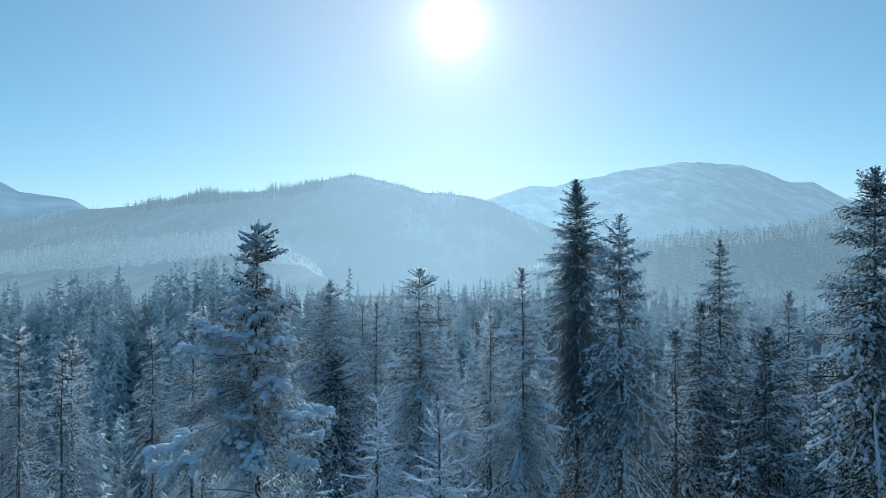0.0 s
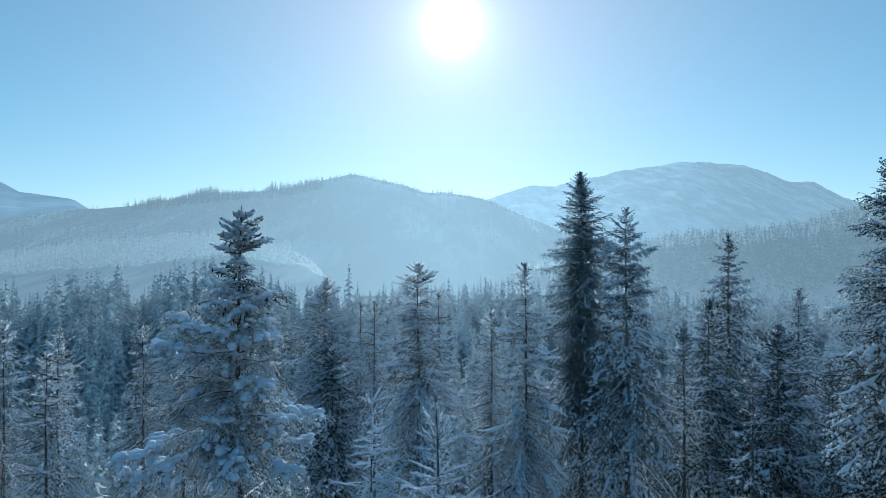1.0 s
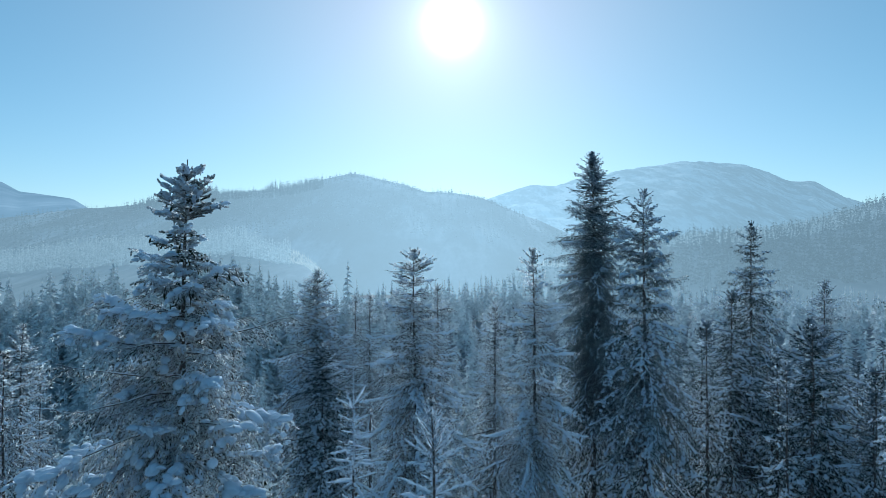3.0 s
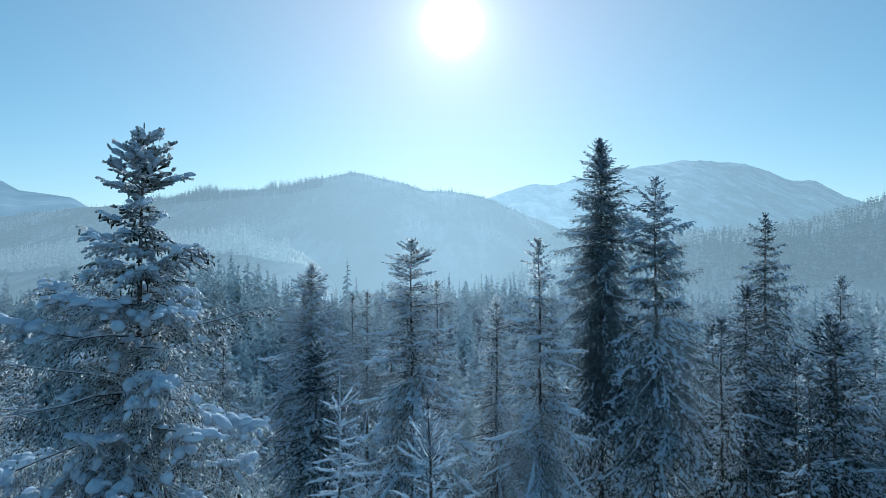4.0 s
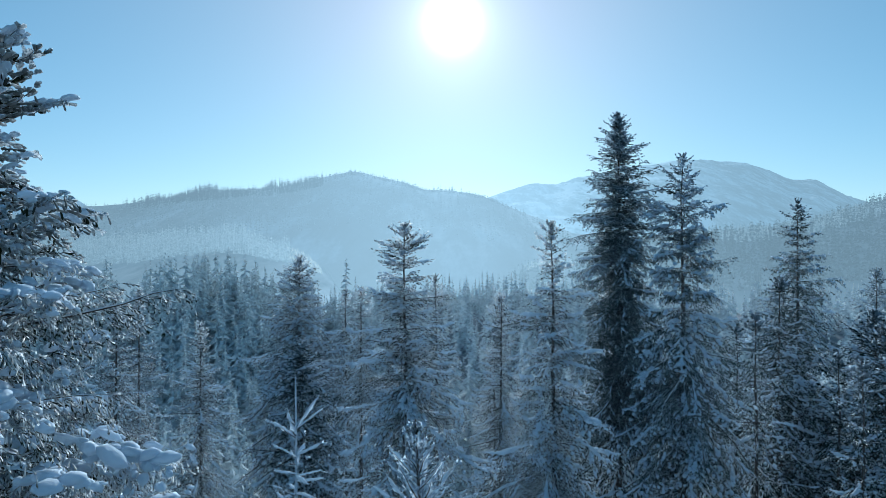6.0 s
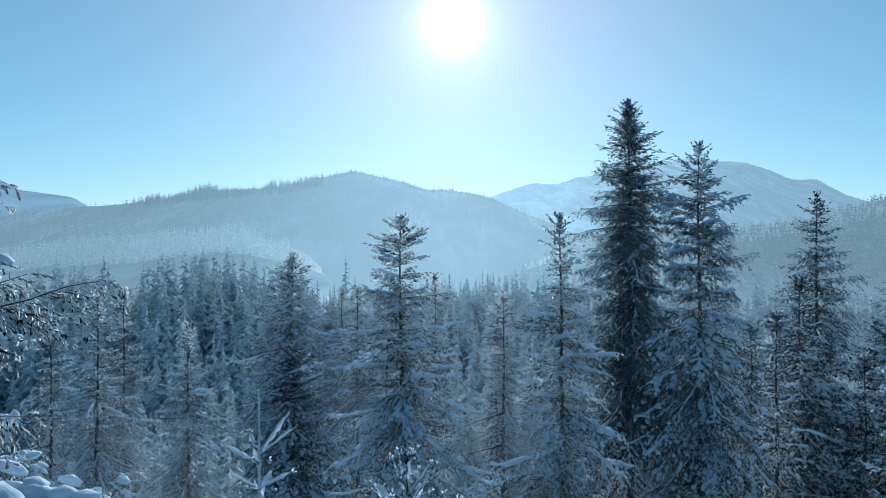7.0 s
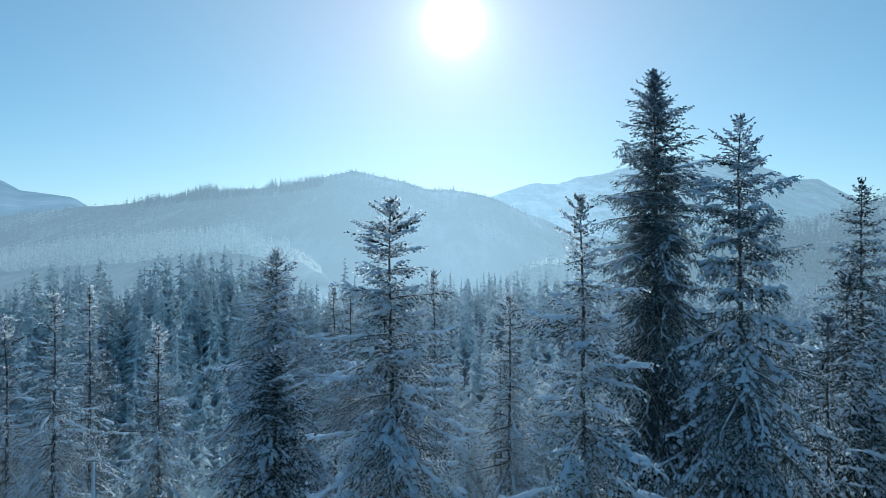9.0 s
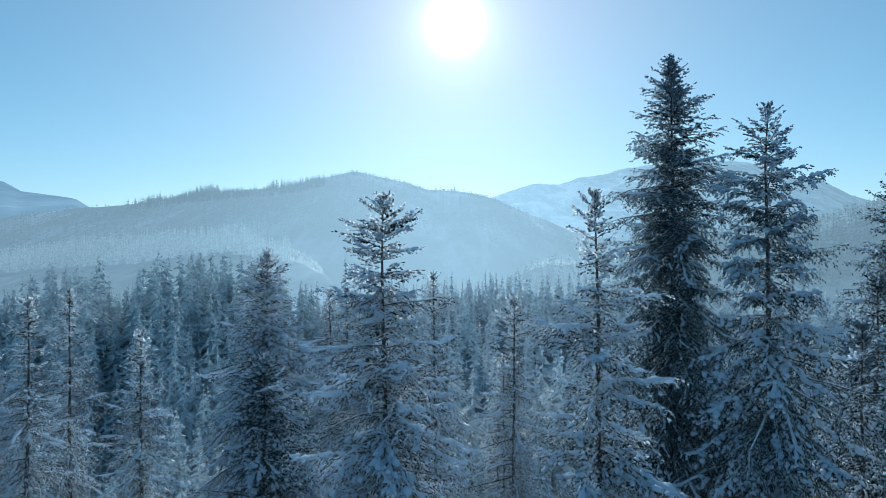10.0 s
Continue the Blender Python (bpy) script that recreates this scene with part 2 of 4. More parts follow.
def spindles(base, d, length, radius, rng, fat=0.38):
    """Needled twigs: slim three-sided spindles from base along d."""
    n = len(base)
    s, u = side_axes(d)
    a0 = rng.uniform(0, 2 * np.pi, n)
    v = np.empty((n, 5, 3))
    v[:, 0] = base
    v[:, 4] = base + d * length[:, None]
    mid = base + d * (length * fat)[:, None]
    for k in range(3):
        a = a0 + k * 2 * np.pi / 3
        v[:, 1 + k] = mid + (s * np.cos(a)[:, None] + u * np.sin(a)[:, None]) * radius[:, None]
    f = np.array([[0, 2, 1], [0, 3, 2], [0, 1, 3], [1, 2, 4], [2, 3, 4], [3, 1, 4]])
    return v.reshape(-1, 3), (f[None] + 5 * np.arange(n)[:, None, None]).reshape(-1, 3)


def thumbs(base, d, length, radius, rng):
    """Thick upright shoots: three-sided rods with a blunt tip."""
    n = len(base)
    s, u = side_axes(d)
    a0 = rng.uniform(0, 2 * np.pi, n)
    v = np.empty((n, 8, 3))
    v[:, 0], v[:, 7] = base, base + d * length[:, None]
    for j, (at, wide) in enumerate(((0.15, 0.75), (0.82, 1.0))):
        for k in range(3):
            a = a0 + k * 2 * np.pi / 3
            v[:, 1 + 3 * j + k] = base + d * (length * at)[:, None] + (s * np.cos(a)[:, None] + u * np.sin(a)[:, None]) * (radius * wide)[:, None]
    f = []
    for k in range(3):
        m = (k + 1) % 3
        f += [[0, 1 + m, 1 + k], [1 + k, 1 + m, 4 + m], [1 + k, 4 + m, 4 + k], [4 + k, 4 + m, 7]]
    return v.reshape(-1, 3), (np.array(f)[None] + 8 * np.arange(n)[:, None, None]).reshape(-1, 3)


def clubs(base, d, length, radius, rng):
    """Blunt needled shoots: three-sided clubs that widen to a rough end."""
    n = len(base)
    s, u = side_axes(d)
    a0 = rng.uniform(0, 2 * np.pi, n)
    v = np.empty((n, 4, 3))
    v[:, 0] = base
    for k in range(3):
        a = a0 + k * 2 * np.pi / 3
        v[:, 1 + k] = base + d * (length * (1.0, 0.85, 0.7)[k])[:, None] + (s * np.cos(a)[:, None] + u * np.sin(a)[:, None]) * radius[:, None]
    f = np.array([[0, 2, 1], [0, 3, 2], [0, 1, 3]])
    return v.reshape(-1, 3), (f[None] + 4 * np.arange(n)[:, None, None]).reshape(-1, 3)


def sprays(base, d, length, radius, rng):
    """Smaller needled twigs: open three-sided cones that taper along d."""
    n = len(base)
    s, u = side_axes(d)
    a0 = rng.uniform(0, 2 * np.pi, n)
    v = np.empty((n, 4, 3))
    for k in range(3):
        a = a0 + k * 2 * np.pi / 3
        v[:, k] = base + d * (length * (0.0, 0.12, 0.25)[k])[:, None] + (s * np.cos(a)[:, None] + u * np.sin(a)[:, None]) * radius[:, None]
    v[:, 3] = base + d * length[:, None]
    f = np.array([[0, 1, 3], [1, 2, 3], [2, 0, 3]])
    return v.reshape(-1, 3), (f[None] + 4 * np.arange(n)[:, None, None]).reshape(-1, 3)


def ico(sub):
    bm = bmesh.new()
    bmesh.ops.create_icosphere(bm, subdivisions=sub, radius=1)
    v = np.array([p.co for p in bm.verts])
    f = np.array([[p.index for p in q.verts] for q in bm.faces])
    bm.free()
    return v, f


octa = np.array([[1.0, 0, 0], [-1, 0, 0], [0, 1, 0], [0, -1, 0], [0, 0, 1], [0, 0, -1]])
octa_faces = np.array([[0, 2, 4], [2, 1, 4], [1, 3, 4], [3, 0, 4], [2, 0, 5], [1, 2, 5], [3, 1, 5], [0, 3, 5]])
ICO = {0: (octa, octa_faces), 1: ico(1), 2: ico(2)}


def lumps(centre, d, size, rng, sub=1, jag=0.28):
    """Uneven pillows of snow: centre, long axis d, half sizes (along, across, up)."""
    v0, f0 = ICO[sub]
    n, m = len(centre), len(v0)
    s, u = side_axes(d)
    w = v0[None] * rng.uniform(1 - jag, 1 + jag, (n, m, 1)) * size[:, None, :]
    w[..., 2] = np.where(w[..., 2] < 0, w[..., 2] * 0.35, w[..., 2])
    v = centre[:, None] + w[..., :1] * d[:, None] + w[..., 1:2] * s[:, None] + w[..., 2:] * u[:, None]
    return v.reshape(-1, 3), (f0[None] + m * np.arange(n)[:, None, None]).reshape(-1, 3)


def tubes(lines, radii, sides):
    """Tapered tubes along lines (n, k, 3) with radii (n, k)."""
    n, k, _ = lines.shape
    d = unit(np.gradient(lines, axis=1)).reshape(-1, 3)
    s, u = side_axes(d)
    s, u = s.reshape(n, k, 3), u.reshape(n, k, 3)
    a = np.arange(sides) * 2 * np.pi / sides
    v = lines[:, :, None] + radii[:, :, None, None] * (s[:, :, None] * np.cos(a)[:, None] + u[:, :, None] * np.sin(a)[:, None])
    i, j = np.meshgrid(np.arange(k - 1), np.arange(sides), indexing="ij")
    j2 = (j + 1) % sides
    q = np.stack([i * sides + j, i * sides + j2, (i + 1) * sides + j2, (i + 1) * sides + j], -1).reshape(-1, 4)
    return v.reshape(-1, 3), (q[None] + k * sides * np.arange(n)[:, None, None]).reshape(-1, 4)


def joined(pieces):
    vs, fs, base = [], [], 0
    for v, f in pieces:
        vs.append(v)
        fs.append(f + base)
        base += len(v)
    return np.concatenate(vs), np.concatenate(fs)


# ---- spruces ----
def strips(lines, width, height, rng, rings=5, start=0.0, end=1.04, sag=0.6, rough=1.0):
    """Snow lying along limbs and twigs: lumpy arched ribbons, thick on top, with uneven hanging edges."""
    n, m, _ = lines.shape
    start, end = np.broadcast_to(start, n)[:, None], np.broadcast_to(end, n)[:, None]
    t = start + (end - start) * (np.linspace(0, 1, rings)[None] + rng.uniform(-0.3, 0.3, (n, rings)) / rings)
    x = np.clip(t, 0, 1) * (m - 1)
    i = np.minimum(x.astype(int), m - 2)
    w = (x - i)[..., None]
    r = np.arange(n)[:, None]
    c = lines[r, i] * (1 - w) + lines[r, i + 1] * w
    d = unit(np.gradient(c, axis=1) + 1e-6)
    side = unit(np.cross(d, np.array([0, 0, 1.0])) + np.array([1e-4, 0, 0]))
    c = c + d * (np.maximum(t - 1, 0) * 2.0 * width[:, None])[..., None]
    taper = np.sqrt(np.clip(1 - np.abs(np.linspace(-0.9, 1, rings)) ** 3, 0.03, 1))[None]
    puff = rng.uniform(1 - 0.65 * rough, 1 + 0.5 * rough, (n, rings)) * taper
    wid, hei = width[:, None] * puff, height[:, None] * puff * rng.uniform(0.7, 1.3, (n, rings))
    v = np.empty((n, rings, 5, 3))
    for k, (a, b) in enumerate(((-1.0, -sag), (-0.68, 0.55), (0.0, 1.0), (0.68, 0.55), (1.0, -sag))):
        jag = rng.uniform(0.55, 1.45, (n, rings)) if k in (0, 4) else rng.uniform(0.85, 1.15, (n, rings))
        v[:, :, k] = c + side * (wid * a * jag)[..., None] + np.array([0, 0, 1.0]) * (hei * b * jag)[..., None]
    g, k = np.meshgrid(np.arange(rings - 1), np.arange(4), indexing="ij")
    q = np.stack([g * 5 + k, g * 5 + k + 1, (g + 1) * 5 + k + 1, (g + 1) * 5 + k], -1).reshape(-1, 4)
    tri = np.concatenate([q[:, [0, 1, 2]], q[:, [0, 2, 3]]])
    return v.reshape(-1, 3), (tri[None] + rings * 5 * np.arange(n)[:, None, None]).reshape(-1, 3)


def on_lines(lines, li, t):
    """Points at share t along lines li, and the direction there."""
    m = lines.shape[1]
    x = np.clip(t, 0, 1) * (m - 1)
    i = np.minimum(x.astype(int), m - 2)
    w = (x - i)[:, None]
    a, b = lines[li, i], lines[li, i + 1]
    return a * (1 - w) + b * w, unit(b - a)


UP = np.array([0, 0, 1.0])


def spruce(name, label, seed, height, profile, needle, gap=0.45, per=5, fine=14.0, side=0.12, knit=0.07, twig=0.02, shoot=0.13,
           hang=1.0, droop=1.0, leader=0.5, bare=0.1, ragged=0.22, snow=0.6, pile=1.0, fingers=0.6, hand=0.11, cushions=0.0, cones=0,
           split=False, stark=False, rounded=False, strip_from=(0.3, 0.75), low_shade=0.1, between=3, up=1.0, frond=0.42, category="spruce tree", group="spruces"):
    """One spruce standing on its Empty: trunk, limbs, fans of needled twigs and the snow on them.
    profile: crown radius over metres below the tip; fine: metres below the tip that get the full number of twigs;
    side and knit: spacing of branchlets and of shoots; snow: share of limbs that carry snow; pile: its thickness."""
    rng = np.random.default_rng(seed)
    tree = tagged(new(name), label, category, group)
    # trunk
    k = 14
    h = np.linspace(-0.6, height, k)
    bend = rng.normal(0, 0.05, (k, 2)).cumsum(0) * np.linspace(0, 1, k)[:, None]
    bend -= bend[-1] * (h / height)[:, None].clip(0, 1)
    line = np.stack([bend[:, 0], bend[:, 1], h], 1)
    rad = (0.0068 * height + 0.02) * (1 - (h / height).clip(0, 1)) ** 0.85 + 0.012
    rad[0] *= 1.35
    if stark:
        rad *= 0.55
    v, f = tubes(line[None], rad[None], 9)
    part("trunk", mesh_from("trunk", v, f, BARK, True), tree, "dark scaly spruce trunk")

    # limbs, whorl by whorl from the tip down
    pd, pr = zip(*profile)
    depth, length, az, elev, wood = [], [], [], [], []
    d = leader
    while d < height - 1.5:
        low = d > fine
        step = gap * rng.uniform(0.7, 1.3) * (2.0 if low else min(1.0, 0.55 + 0.2 * d))
        r = np.interp(d, pd, pr) * (rng.uniform(0.74, 1.14) if d > 1.2 else 1.0)
        n = per + int(rng.integers(-1, 2))
        a0 = rng.uniform(0, 2 * np.pi)
        for i in range(n):
            a = a0 + (i + rng.uniform(-0.3, 0.3)) * 2 * np.pi / n
            depth.append(d + rng.uniform(-0.15, 0.15) * min(1, d))
            length.append(r * (1 + rng.uniform(-1.3, 0.9) * ragged) * (0.5 if rng.random() < bare else 1.0))
            az.append(a)
            elev.append(np.interp(d, [0, 1, 2.5, 6, 11, 20], [1.1, 0.75, 0.45, 0.16, -0.06, -0.16]) * (up if d < 4 else 1.0) + rng.normal(0, 0.1))
            if stark:
                elev[-1] = np.interp(d - leader, [0, 0.3, 0.8, 3], [0.75, 0.3, 0.12, 0.0]) + rng.normal(0, 0.12)
            wood.append(True)
        for i in range(1 if low else between):
            depth.append(d + step * rng.uniform(0.2, 0.8))
            length.append(r * rng.uniform(0.3, 0.62))
            az.append(rng.uniform(0, 2 * np.pi))
            elev.append(rng.normal(0.12, 0.25) + (0.5 if d < 2 else 0))
            wood.append(False)
        d += step
    depth, length, az, elev, wood = map(np.array, (depth, length, az, elev, wood))
    elev = np.clip(elev, -0.7, 1.15)
    length = np.maximum(length / np.maximum(np.cos(elev), 0.65), 0.14)
    length = np.minimum(length, np.where(elev > 0.2, 0.6 * depth / np.sin(np.maximum(elev, 0.2)), 99.0))
    low = depth > fine
    n, m = len(depth), 7
    s = np.linspace(0, 1, m)
    out = np.stack([np.cos(az), np.sin(az)], 1)
    sag = droop * np.interp(depth, [0, 1.5, 4, 9, 16], [0.0, 0.05, 0.17, 0.50, 0.72]) * rng.uniform(0.5, 1.5, n)
    zz = length[:, None] * (np.sin(elev)[:, None] * s - sag[:, None] * (s ** 1.7 - 0.38 * s ** 5))
    zz += length[:, None] * rng.normal(0, 0.02, (n, m)).cumsum(1) * s
    reach = length[:, None] * (np.cos(elev)[:, None] * s - 0.22 * np.minimum(sag, 1)[:, None] * s ** 3)
    wob = rng.normal(0, 0.05, (n, m)).cumsum(1) * s * length[:, None] * 0.6
    perp = np.stack([-out[:, 1], out[:, 0]], 1)
    foot = height - depth
    root = np.stack([np.interp(foot, h, line[:, 0]), np.interp(foot, h, line[:, 1]), foot], 1)
    lines = root[:, None] + np.concatenate([out[:, None] * reach[..., None] + perp[:, None] * wob[..., None], zz[..., None]], -1)
    radii = (0.007 + 0.009 * length)[:, None] * (1.05 - 0.85 * s)
    if split:
        for one, rr in zip(lines[~low & wood], radii[~low & wood]):
            v, f = tubes(one[None], rr[None], 4)
            part("limb", mesh_from("limb", v, f, LIMB), tree)
    rest = (low if split else np.ones(n, bool)) & wood
    v, f = tubes(lines[rest][:, [0, 3, 6]], radii[rest][:, [0, 3, 6]], 3)
    tagged(part("limb_wood", mesh_from("limb_wood", v, f, LIMB), tree, "snow-lined bare wooden limbs"), kind="stuff")

    # branchlets: a fan on both sides of each limb, drooping more the lower it hangs
    nb = np.maximum(3, length / side * np.where(low, 0.35, 1.0)).astype(int) + 1
    if stark:
        nb[depth < leader + 0.9] = 1
    li = np.repeat(np.arange(n), nb)
    order = np.arange(len(li)) - np.repeat(np.cumsum(nb) - nb, nb)
    t = np.clip((order + rng.uniform(0.1, 0.9, len(li))) / nb[li], 0.06, 1.0)
    last = order == nb[li] - 1
    t[last] = 1.0
    base, fwd = on_lines(lines, li, t)
    flank = np.where(order % 2, 1.0, -1.0)[:, None] * unit(np.cross(fwd, UP) + np.array([1e-4, 0, 0]))
    fan = rng.uniform(0.55, 1.15, len(li)) * np.where(last, 0.1, 1.0)
    fall = hang * np.interp(depth[li], [0, 0.8, 2, 4.5, 9], [-0.35, -0.05, 0.25, 0.6, 0.9]) * rng.uniform(0.4, 1.5, len(li))
    way = unit(fwd * np.cos(fan)[:, None] + flank * np.sin(fan)[:, None] - UP * (0.35 * fall)[:, None])
    bl = np.clip(frond * length[li], 0.16, 0.95) * np.interp(t, [0, 0.35, 0.7, 1], [0.6, 1.0, 0.7, 0.32]) * rng.uniform(0.55, 1.3, len(li)) * np.interp(depth[li], [0.2, 1.5], [0.4, 1.0])
    if stark:
        bl = np.where(depth[li] < leader + 0.9, 0.03, bl)
    bu = np.linspace(0, 1, 4)
    blines = base[:, None] + way[:, None] * (bl[:, None] * bu)[..., None]
    blines[..., 2] -= (0.75 * fall * bl)[:, None] * bu ** 2

    # shoots thick with needles along every branchlet; some hang as curtains
    ns = np.maximum(2, bl / knit * np.where(low[li], 0.45, 1.0)).astype(int) + 1
    bi = np.repeat(np.arange(len(li)), ns)
    o2 = np.arange(len(bi)) - np.repeat(np.cumsum(ns) - ns, ns)
    u = np.clip((o2 + rng.uniform(0, 1, len(bi))) / ns[bi], 0.02, 1.0)
    u[o2 == ns[bi] - 1] = 0.96
    sb, sf = on_lines(blines, bi, u)
    across = unit(np.cross(sf, UP) + np.array([1e-4, 0, 0])) * np.where(o2 % 2, 1.0, -1.0)[:, None]
    dp = depth[li][bi]
    curtain = rng.random(len(bi)) < np.interp(dp, [1.2, 3, 6], [0.0, 0.22, 0.4]) * hang
    sd = sf * 0.8 + across * rng.uniform(0.1, 0.75, len(bi))[:, None] + rng.normal(0, 0.16, sf.shape)
    sd[:, 2] -= np.interp(dp, [0.6, 2, 5], [-0.45, 0.1, 0.45]) * hang * rng.uniform(0.3, 1.4, len(bi))
    sd[curtain] = sd[curtain] * 0.32 - UP * rng.uniform(0.6, 1.1, (curtain.sum(), 1))
    sd = unit(sd)
    sl = shoot * rng.uniform(0.6, 1.5, len(bi)) * (1.2 - 0.45 * u) * np.where(curtain, rng.uniform(0.7, 1.35, len(bi)), 1.0) * np.where(low[li][bi], 1.7, 1.0) * np.interp(dp, [0, 4], [0.8, 1.0])
    sr = twig * rng.uniform(0.75, 1.3, len(bi)) * np.where(curtain, 0.8, 1.0) * np.where(low[li][bi], 1.7, 1.0) * np.interp(dp, [0, 2.2, 4.5], [1.9, 1.5, 1.0] if rounded else [1.35, 1.25, 1.0])
    load = rng.random(n)
    # rime by limb and shoot, cut back low in the crown to paint shade
    rime_shade = 0.36 * load[li][bi] + 0.34 * rng.random(len(li))[bi] + 0.16 * rng.random(len(bi)) + 0.18 * t[bi] + 0.01 - np.where(curtain, 0.18, 0.0) + np.interp(dp, [0, 4, 11], [0.18, 0.08 - 0.3 * low_shade, -low_shade])
    bits, rime = [], []
    stout = (dp < 3.2) & rounded
    for sel, make in ((stout, thumbs), (~stout, clubs)):
        if sel.any():
            v, f = make(sb[sel], sd[sel], sl[sel], sr[sel], rng)
            bits.append((v, f))
            rime.append(np.repeat(rime_shade[sel], len(v) // sel.sum()))
    # the leading shoot and its side shoots
    nt = 8
    top = np.stack([np.zeros(nt), np.zeros(nt), height - leader * rng.uniform(0.6, 1.0, nt)], 1)
    top[0] = (0, 0, height - leader)
    ang = rng.uniform(0, 2 * np.pi, nt)
    td = unit(np.stack([np.cos(ang), np.sin(ang), rng.uniform(0.5, 1.2, nt)], 1))
    td[0] = (0, 0, 1)
    tl = rng.uniform(0.08, 0.22, nt)
    tl[0] = leader * 1.05
    bits.append(spindles(top, td, tl, np.full(nt, 0.022), rng))
    rime.append(np.full(nt * 5, 0.6))
    v, f = joined(bits)
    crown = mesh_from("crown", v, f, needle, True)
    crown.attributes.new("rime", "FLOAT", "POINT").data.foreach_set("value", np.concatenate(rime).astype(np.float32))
    crown = tagged(part("crown", crown, tree, "frosted green needled twigs"), kind="stuff")

    # snow along the loaded limbs, in fingers out on their branchlets, and in cushions on the ends
    if snow > 0:
        bits = []
        laden = load > 1 - snow
        on = np.where(laden & wood & (length > 0.3))[0]
        ww = (0.024 + 0.015 * np.minimum(length[on], 2.2)) * rng.uniform(0.6, 1.35, len(on)) * pile
        ls = lines[on].copy()
        ls[..., 2] += 0.012
        bits.append(strips(ls, ww, ww * 0.9, rng, (14 if rounded else 10) if split else 7, rng.uniform(*strip_from, len(on)), 1.03, 0.5 if stark else 0.9, 0.35 if stark else 1.0))
        pick = np.where(laden[li] & (rng.random(len(li)) < fingers * (0.35 + 1.1 * t) * np.where(depth[li] < 2.0, 0.6, 1.0)))[0]
        if len(pick):
            pi = np.repeat(pick, 3)
            fu = rng.uniform(0.08, 1.0, len(pi))
            fc, fd = on_lines(blines, pi, fu)
            fw = np.clip(hand * bl[pi], 0.024, 0.5 * hand) * rng.uniform(0.55, 1.5, len(pi)) * pile * (0.6 + 0.5 * load[li][pi]) * np.interp(depth[li][pi], [1.0, 3.0], [0.7, 1.0])
            fc = fc + rng.normal(0, 0.35, fc.shape) * fw[:, None]
            fc[:, 2] += 0.5 * fw
            bits.append(lumps(fc, unit(fd + rng.normal(0, 0.15, fd.shape)), np.stack([np.maximum(fw, rng.uniform(0.08, 0.2, len(pi)) * bl[pi]), fw, fw * rng.uniform(0.5, 0.85, len(pi))], 1), rng, 1 if split else 0, 0.15 if rounded else 0.28))
        ends = np.where(laden & (length > 0.3) & ~low & (depth > (0.4 if rounded else 1.2)) & (rng.random(n) < cushions))[0]
        if len(ends):
            ci = np.repeat(ends, 8)
            cc, fw = on_lines(lines, ci, rng.uniform(0.55, 1.0, len(ci)))
            cw = (0.04 + 0.035 * np.minimum(length[ci], 2.4)) * rng.uniform(0.3, 1.0, len(ci)) * pile
            cc = cc + unit(np.cross(fw, UP)) * (rng.normal(0, 1.5, len(ci)) * cw)[:, None]
            cc[:, 2] += cw * rng.uniform(-0.4, 0.5, len(ci))
            fw = unit(fw + rng.normal(0, 0.2, fw.shape))
            bits.append(lumps(cc, fw, np.stack([cw * rng.uniform(1.0, 1.7, len(ci)), cw, cw * rng.uniform(0.6, 0.9, len(ci))], 1), rng, 2 if rounded else 1, 0.13 if rounded else 0.2))
        if stark:
            zs = np.linspace(height - leader - 1.6, height - 0.01, 9)
            axis = np.stack([np.interp(zs, h, line[:, 0]), np.interp(zs, h, line[:, 1]), zs], 1)
            v, q = tubes(axis[None], np.interp(zs, h, rad)[None] + rng.uniform(0.004, 0.009, (1, 9)), 6)
            bits.append((v, np.concatenate([q[:, [0, 1, 2]], q[:, [0, 2, 3]]])))
        v, f = joined(bits)
        tagged(part("snow_cover", mesh_from("snow_cover", v, f, SNOW, True), tree, "thick white snow lying on the limbs"), kind="stuff")
    if cones:
        ci = rng.choice(np.where(depth < 3.2)[0], cones)
        c, fw = on_lines(lines, ci, rng.uniform(0.35, 1.0, cones))
        dn = unit(np.stack([rng.normal(0, 0.12, cones), rng.normal(0, 0.12, cones), -np.ones(cones)], 1))
        v, f = spindles(c, dn, rng.uniform(0.08, 0.13, cones), np.full(cones, 0.015), rng, 0.45)
        tagged(part("cone_tuft", mesh_from("cone_tuft", v, f, CONE), crown, "brown hanging spruce cones"), kind="stuff")
    return tree


def stand(tree, x, y, top, height, turn=0.0):
    """Put a spruce so that its tip is at x, y, top."""
    tree.matrix_basis = pose(x, y, top - height, 0, 0, turn)
    return tree


# ---- ground ----
def ground_height(x, y):
    """The shelf under the camera, a gully beyond it and the far side of the valley."""
    near = -3.0 - 0.02 * np.abs(x)
    gully = -44.0 + 6 * np.sin(x * 0.02)
    far = -14.0 + 5 * np.sin(x * 0.011 + 1.0)
    a = np.clip((y - 62) / 75, 0, 1)
    b = np.clip((y - 150) / 130, 0, 1)
    a, b = a * a * (3 - 2 * a), b * b * (3 - 2 * b)
    c = np.clip((y - 325) / 90, 0, 1)
    far = far - 45 * c * c * (3 - 2 * c)
    return (near * (1 - a) + gully * a) * (1 - b) + far * b + 0.5 * np.sin(x * 0.31) * np.cos(y * 0.27)


